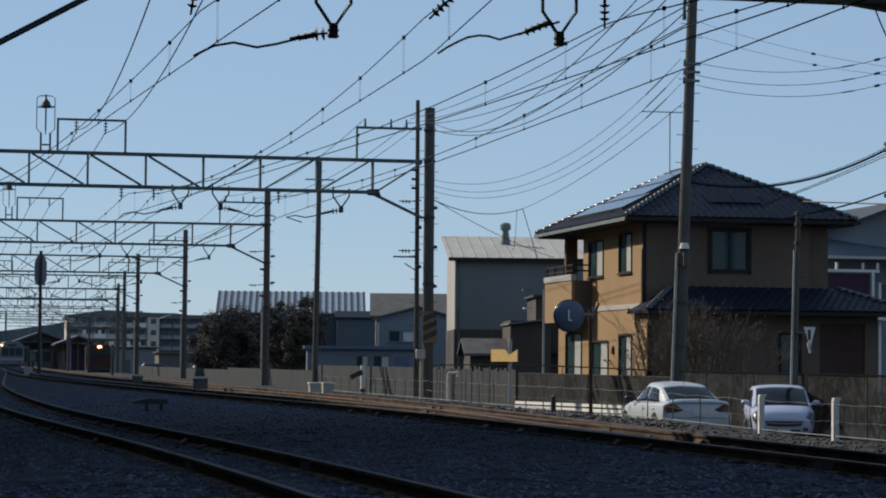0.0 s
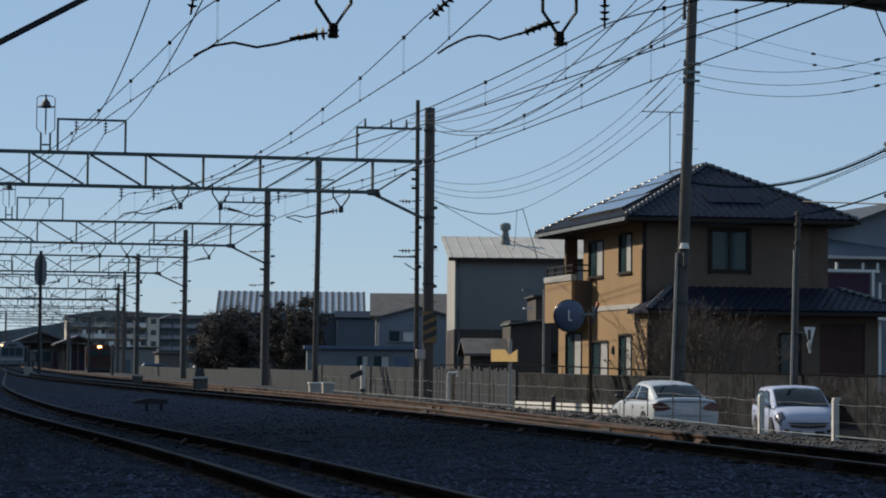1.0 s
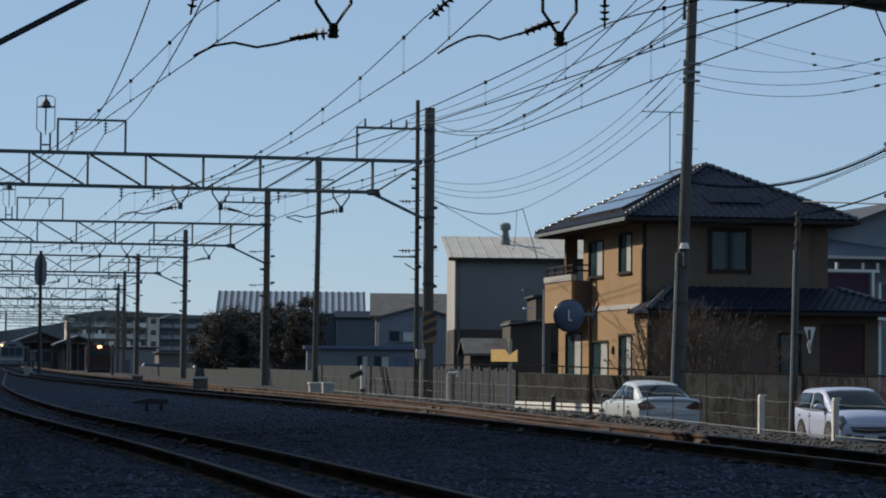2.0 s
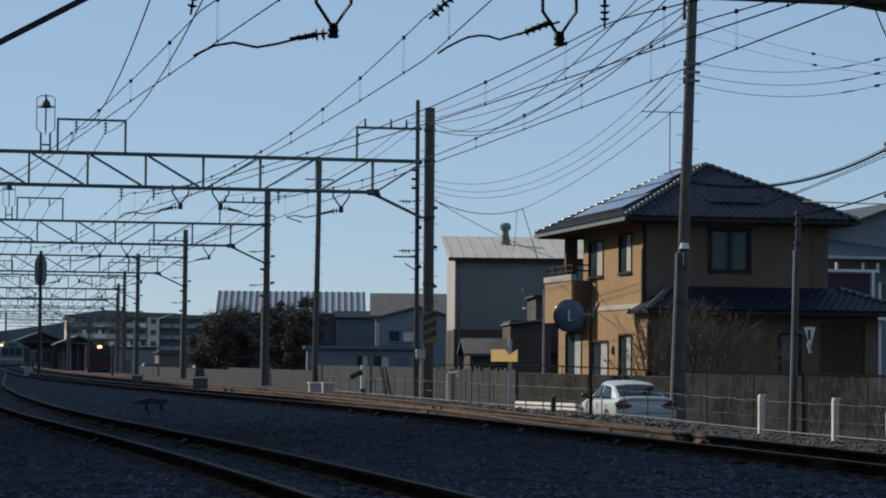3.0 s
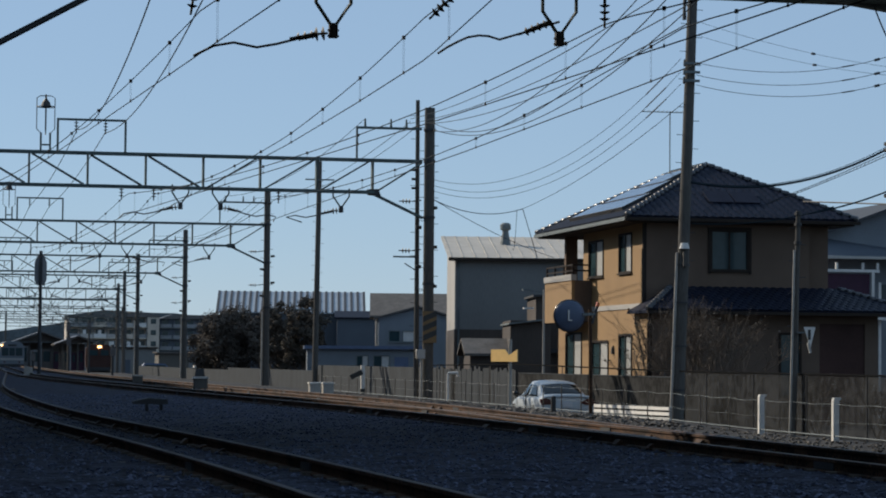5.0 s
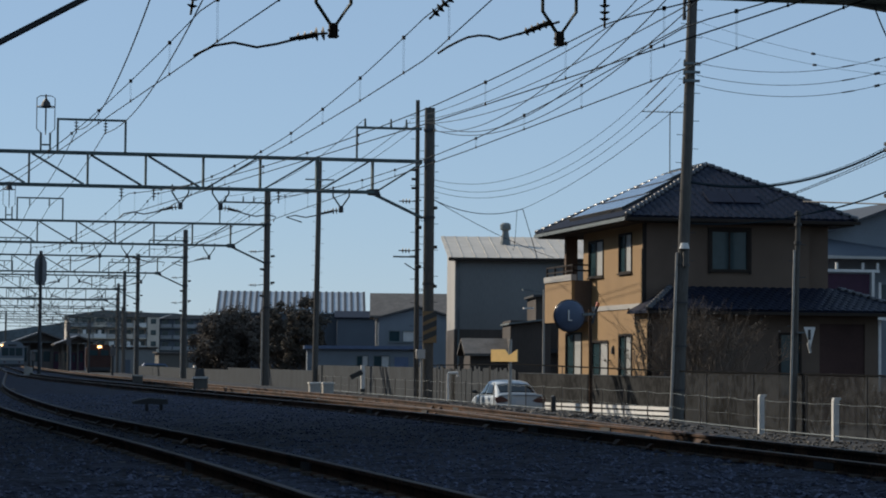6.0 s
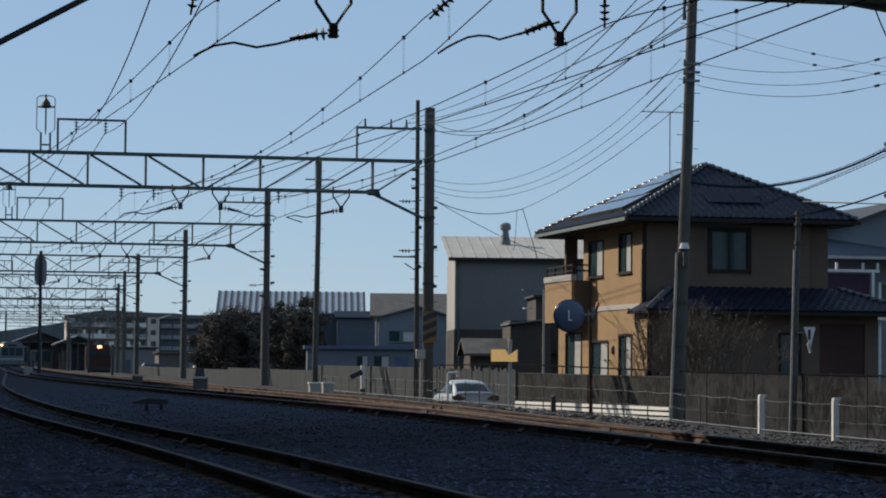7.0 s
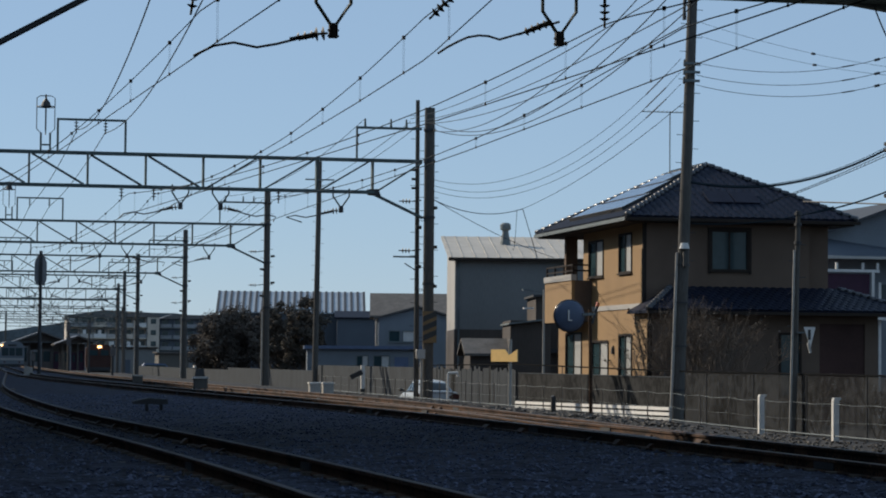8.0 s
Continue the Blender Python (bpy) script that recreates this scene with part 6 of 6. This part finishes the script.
def trackside():
    for x, y, s in ((8.62, 80.5, 1.0), (7.8, 96, 0.9)):
        t = thing("relay_box", "grey trackside equipment box on short legs", "equipment box", x, y, 0.28)
        part("cabinet", Mesh().box(-0.22 * s, 0.22 * s, -0.2, 0.2, 0.2, 0.48 * s + 0.05), POLECONC, t)
        part("lid", Mesh().prism([(-0.26 * s, 0.48 * s + 0.051), (0.26 * s, 0.48 * s + 0.051), (0.22 * s, 0.60 * s), (-0.22 * s, 0.60 * s)], -0.24, 0.24, 'y'), PALECLAD, t, "pale lid")
        for sx in (-0.16, 0.16):
            part("leg", Mesh().box(sx - 0.03, sx + 0.03, -0.05, 0.05, -0.05, 0.2), STEEL, t)
        if s == 1.0:
            m = Mesh().prism([(-0.17, 0.42), (0.2, 0.42), (0.15, 0.86), (-0.11, 0.86)], 0.35, 0.47, 'y')
            m.box(-0.05, 0.05, 0.36, 0.46, -0.05, 0.421)
            part("hood_plate", m, DARK, t)
    t = thing("point_machine", "low dark point machine on two legs between the tracks", "point machine", 4.5, 51.4, 0.30)
    part("housing", Mesh().prism([(-0.42, 0.2), (0.32, 0.2), (0.30, 0.30), (-0.1, 0.33), (-0.42, 0.26)], -0.15, 0.15, 'y'), DARK, t)
    for sx in (-0.12, 0.18):
        part("leg", Mesh().box(sx - 0.03, sx + 0.03, -0.05, 0.05, -0.06, 0.199), DARK, t)
    for x, y in ((13.9, 90), (14.45, 90.3)):
        t = thing("cable_box", "pale cable box on the ballast shoulder", "equipment box", x, y, 0.05)
        part("cabinet", Mesh().box(-0.2, 0.2, -0.2, 0.2, 0, 0.52), CONC, t)
        part("cover", Mesh().box(-0.23, 0.23, -0.23, 0.23, 0.521, 0.58), WHITE, t)
    t = thing("concrete_marker", "pale concrete marker block beside the track", "marker", 5.8, 156, 0.1)
    part("block", Mesh().prism([(-0.32, -0.1), (0.32, -0.1), (0.26, 0.75), (-0.24, 0.85)], -0.15, 0.15, 'y'), CONC, t)
    part("foot", Mesh().box(-0.45, 0.45, -0.25, 0.25, -0.12, 0.08), CONC, t)
    # signal seen from behind
    t = thing("railway_signal", "tall railway signal seen from behind on a dark post", "signal", 6.35, 153, 0.2)
    part("post", Mesh().rod((0, 0, 0), (0, 0, 7.9), 0.11, 0.10, 10), DARK, t)
    part("backboard", Mesh().prism([(-0.38, 6.1), (-0.2, 5.75), (0.2, 5.75), (0.38, 6.1), (0.38, 7.2), (0.2, 7.6), (-0.2, 7.6), (-0.38, 7.2)], 0.12, 0.16, 'y'), BOARDGREY, t, "grey oblong backboard")
    part("lamp_case", Mesh().box(-0.10, 0.10, -0.12, 0.119, 6.0, 7.9), DARK, t)
    for x, y, h in ((9.8, 184, 3.2), (12.0, 169, 2.4), (10.6, 200, 4.4), (13.2, 215, 4.8), (8.2, 210, 2.0)):
        t = thing("trackside_post", "dark trackside post with a small plate", "post", x, y, 0.0, "trackside posts")
        part("post", Mesh().rod((0, 0, -0.2), (0, 0, h), 0.09), DARK, t)
        part("plate", Mesh().box(-0.18, 0.18, -0.12, -0.1, h - 0.8, h - 0.2), TRAINGREY, t)
    # parked car behind the far wall
    t = thing("van", "parked dark blue van behind the wall", "van", 28.3, 318, -1.1)
    part("body", Mesh().prism([(-2.2, 0.3), (2.2, 0.3), (2.25, 1.0), (1.7, 1.25), (1.05, 1.95), (-1.6, 2.0), (-2.2, 1.25)], -0.85, 0.85, 'y'), BLUEROOF, t)
    part("windows", Mesh().prism([(1.5, 1.2), (1.05, 1.72), (-1.5, 1.76), (-1.9, 1.2)], -0.87, -0.851, 'y'), PANE, t)
    for sx in (-1.4, 1.4):
        part("wheel", Mesh().rod((sx, -0.9, 0.32), (sx, -0.7, 0.32), 0.32, 0.32, 14), TYRE, t)


def far_van():
    t = thing("van", "parked white van behind the far wall", "van", 28.2, 256, -1.1)
    part("body", Mesh().prism([(-1.6, 0.35), (1.6, 0.35), (1.6, 1.1), (1.25, 1.25), (0.9, 1.9), (-1.5, 1.95), (-1.6, 1.2)], -0.8, 0.8, 'y'), WHITE, t)
    part("side_glass", Mesh().prism([(1.1, 1.25), (0.8, 1.75), (-1.3, 1.78), (-1.4, 1.25)], -0.82, -0.801, 'y'), PANE, t)
    for sx in (-1.05, 1.05):
        part("wheel", Mesh().rod((sx, -0.84, 0.3), (sx, -0.65, 0.3), 0.3, 0.3, 14), TYRE, t)


far_van()


# ---- plants ----
def branch(m, p, d, r, depth, rnd, length, tips):
    p, d = Vector(p), Vector(d).normalized()
    q = p + d * length
    m.rod(p, q, r, r * 0.68, 5)
    if depth == 0:
        tips.append(q)
        return
    for k in range(rnd.choice((2, 3, 3))):
        nd = d + Vector((rnd.uniform(-1, 1), rnd.uniform(-1, 1), rnd.uniform(-0.3, 0.7))) * 0.75
        branch(m, p.lerp(q, rnd.uniform(0.6, 1.0)), nd, r * 0.62, depth - 1, rnd, length * rnd.uniform(0.62, 0.85), tips)


def evergreen(x, y, z, h, rx, ry, seed, material, label, leaves=5200, size=0.12):
    rnd = random.Random(seed)
    t = thing("tree", label, "tree", x, y, z, "trees behind the lane wall")
    tr = Mesh()
    tips = []
    tr.rod((0, 0, -0.3), (0.1, 0, h * 0.4), 0.22, 0.15, 9)
    for k in range(6):
        a = k * math.tau / 6 + rnd.uniform(-0.3, 0.3)
        branch(tr, (0.08, 0, h * rnd.uniform(0.2, 0.4)), (math.cos(a), math.sin(a), rnd.uniform(0.5, 1.4)), 0.09, 2, rnd, min(h * 0.2, rx * 0.5), tips)
    part("trunk", tr, BARK, t, "dark bark trunk and limbs")
    # clumps inside an uneven outline
    lobes = []
    for k in range(60):
        d = Vector((rnd.gauss(0, 1), rnd.gauss(0, 1), rnd.gauss(0, 1))).normalized() * rnd.uniform(0.35, 0.80)
        lobes.append((d.x * rx, d.y * ry, h * (0.54 + 0.46 * d.z), rnd.uniform(0.17, 0.30) * (rx + ry) / 2))
    m = Mesh()
    for i in range(leaves):
        lx, ly, lz, lr = lobes[rnd.randrange(len(lobes))]
        v = Vector((rnd.gauss(0, 1), rnd.gauss(0, 1), rnd.gauss(0, 1))).normalized() * lr * rnd.uniform(0.55, 1.16)
        c = Vector((lx, ly, lz)) + v
        if c.z < 0.2:
            continue
        a = Vector((rnd.uniform(-1, 1), rnd.uniform(-1, 1), rnd.uniform(-0.6, 0.6))).normalized()
        b = a.cross(v.normalized() + Vector((0, 0, 0.3))).normalized()
        s = size * rnd.uniform(0.6, 1.35)
        m.add([c - a * s, c + b * s * 0.5, c + a * s, c - b * s * 0.5], [(0, 1, 2, 3)])
    tagged(part("crown", m, material, t, "dense dark foliage"), kind="stuff")
    return t


def bare_shrub(x, y, z, h, seed, label, n=9):
    rnd = random.Random(seed)
    t = thing("shrub", label, "shrub", x, y, z, "bare shrubs by the house")
    m = Mesh()
    tips = []
    for k in range(n):
        branch(m, (rnd.uniform(-0.15, 0.15), rnd.uniform(-0.15, 0.15), -0.1), (rnd.uniform(-0.55, 0.55), rnd.uniform(-0.55, 0.55), 1.0), 0.026, 4, rnd, h * 0.30, tips)
    tagged(part("twig_mass", m, TWIG, t, "bare grey-brown twigs"), kind="stuff")
    lf = Mesh()
    for p in tips:
        if rnd.random() < 0.25:
            a = Vector((rnd.uniform(-1, 1), rnd.uniform(-1, 1), rnd.uniform(-1, 1))).normalized() * 0.05
            b = a.cross(Vector((0.3, 0.2, 0.9)))
            lf.add([p - a, p + b, p + a, p - b], [(0, 1, 2, 3)])
    if lf.v:
        tagged(part("leaf_litter", lf, OLDTILE, t, "few dry leaves"), kind="stuff")


def plants():
    evergreen(25.6, 213, -1.2, 8.5, 3.5, 3.2, 11, LEAF, "broad dark evergreen tree behind the wall", 26000)
    evergreen(24.6, 222, -1.2, 6.6, 2.4, 2.4, 12, LEAF, "rounded dark evergreen tree behind the wall", 9000)
    evergreen(28.2, 210, -1.2, 7.9, 2.2, 2.2, 16, LEAF, "dark evergreen tree behind the wall", 9000)
    evergreen(25.7, 172, -1.2, 8.3, 2.05, 1.9, 13, LEAF2, "olive-brown tree beside the blue-grey house", 14000, 0.10)
    evergreen(24.6, 176, -1.2, 7.4, 1.4, 1.4, 14, LEAF2, "olive-brown tree beside the blue-grey house", 7000, 0.10)
    evergreen(25.0, 160, -1.2, 3.6, 0.7, 0.7, 15, LEAF2, "low clipped bush behind the wall", 700, 0.1)
    bare_shrub(25.0, 78.6, -0.5, 5.6, 21, "large bare shrub in front of the house", 13)
    bare_shrub(26.2, 78.4, -0.5, 5.0, 22, "bare shrub in front of the house", 9)
    bare_shrub(24.0, 80.3, -0.5, 4.2, 23, "bare shrub at the corner of the house", 6)
    bare_shrub(24.6, 65.5, -0.4, 2.0, 24, "dry bush behind the netting", 9)
    bare_shrub(24.3, 60.2, -0.4, 1.9, 25, "dry bush behind the netting", 9)
    bare_shrub(26.6, 63.0, -0.4, 2.1, 26, "brown leafy bush behind the netting", 9)


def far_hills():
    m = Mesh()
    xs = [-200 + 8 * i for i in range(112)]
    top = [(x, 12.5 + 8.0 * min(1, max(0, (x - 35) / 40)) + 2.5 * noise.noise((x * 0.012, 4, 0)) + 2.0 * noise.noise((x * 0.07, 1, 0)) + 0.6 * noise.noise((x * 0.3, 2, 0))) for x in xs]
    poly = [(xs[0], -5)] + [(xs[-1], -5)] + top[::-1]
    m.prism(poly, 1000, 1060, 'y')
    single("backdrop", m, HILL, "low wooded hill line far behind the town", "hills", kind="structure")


# ---- loose stones ----
def stones():
    rnd = random.Random(5)

    def stone(m, x, y, z, s):
        rot = Matrix.Rotation(rnd.uniform(0, 6.28), 3, 'Z') @ Matrix.Rotation(rnd.uniform(-0.6, 0.6), 3, 'X')
        p = [Vector(v) * s * rnd.uniform(0.75, 1.2) for v in ((1, 0.1, 0), (0.1, 0.9, 0.1), (-0.9, 0, 0.1), (0, -1, 0), (0.15, 0.25, 0.5), (0.1, 0, -0.6))]
        m.add([rot @ v + Vector((x, y, z)) for v in p],
              [(0, 1, 4), (1, 2, 4), (2, 3, 4), (3, 0, 4), (1, 0, 5), (2, 1, 5), (3, 2, 5), (0, 3, 5)])
    m = Mesh()
    for i in range(26000):
        y = 13 + 62 * rnd.random() ** 1.7
        x = rnd.uniform(max(-2.0, 0.02 * y), 11.4)
        stone(m, x, y, ground_z(x, y) + 0.058, rnd.uniform(0.014, 0.034))
    single("ballast_stones", m, STONE, "crushed stones tinted blue for shade, lying loose between the tracks", "ballast", kind="stuff")
    m = Mesh()
    for i in range(5200):
        y = rnd.uniform(30, 110)
        x = rnd.uniform(11.3, 17.9)
        stone(m, x, y, ground_z(x, y) + 0.02, rnd.uniform(0.03, 0.075))
    for i in range(420):
        y = rnd.uniform(54, 90)
        x = rnd.uniform(16.4, 17.5)
        stone(m, x, y, ground_z(x, y) + 0.03, rnd.uniform(0.06, 0.13))
    single("shoulder_stones", m, SHOULDER, "pale and rusty stones along the ballast shoulder", "ballast", kind="stuff")


lane_walls()
railway_fence()
trackside()
plants()
far_hills()
stones()
SEDAN = build_sedan()
COMPACT = build_compact()


def motions():
    """The sedan pulls away down the lane; the compact car comes up it and leaves the view."""
    rows = []
    for t, y in ((0.0, 65.2), (0.5, 65.95), (1.0, 66.8), (1.5, 67.75), (2.2, 69.3), (2.8, 71.1), (3.5, 73.7), (4.0, 76.15), (4.5, 78.95), (5.1, 83.1), (5.8, 88.3), (6.5, 94.2), (7.0, 98.35), (7.5, 102.6), (8.0, 106.8)):
        yc = y * (0.955 + 0.001 * t) + 2.25
        x = 19.98 + 1.3 * t / 8
        rows.append((t, pose(x, yc, road_z(yc) + 0.006, 0, 0, 0.5 - 0.05 * t)))
    walk(SEDAN, rows)
    rows = []
    for t, x, y, turn in ((0.0, 21.76, 60.5, 164.5), (0.5, 21.80, 60.1, 167.0), (1.0, 21.98, 59.3, 170.8), (1.5, 22.04, 57.5, 173.6), (2.2, 22.0, 54.0, 177.0), (2.8, 22.0, 50.1, 178.6),
                          (3.0, 22.0, 48.6, 179.0), (3.5, 22.0, 44.5, 179.5), (4.0, 22.0, 40.0, 180.0), (5.0, 21.95, 30.2, 180.0), (6.0, 21.95, 19.8, 180.0), (7.0, 21.9, 9.0, 180.0), (8.0, 21.9, -2.0, 180.0)):
        a = radians(turn)
        yc = y + 1.9 * abs(math.cos(a))
        xc = x + 1.9 * math.sin(a)
        rows.append((t, pose(xc, yc, road_z(yc) + 0.006, 0, 0, turn)))
    walk(COMPACT, rows)


motions()
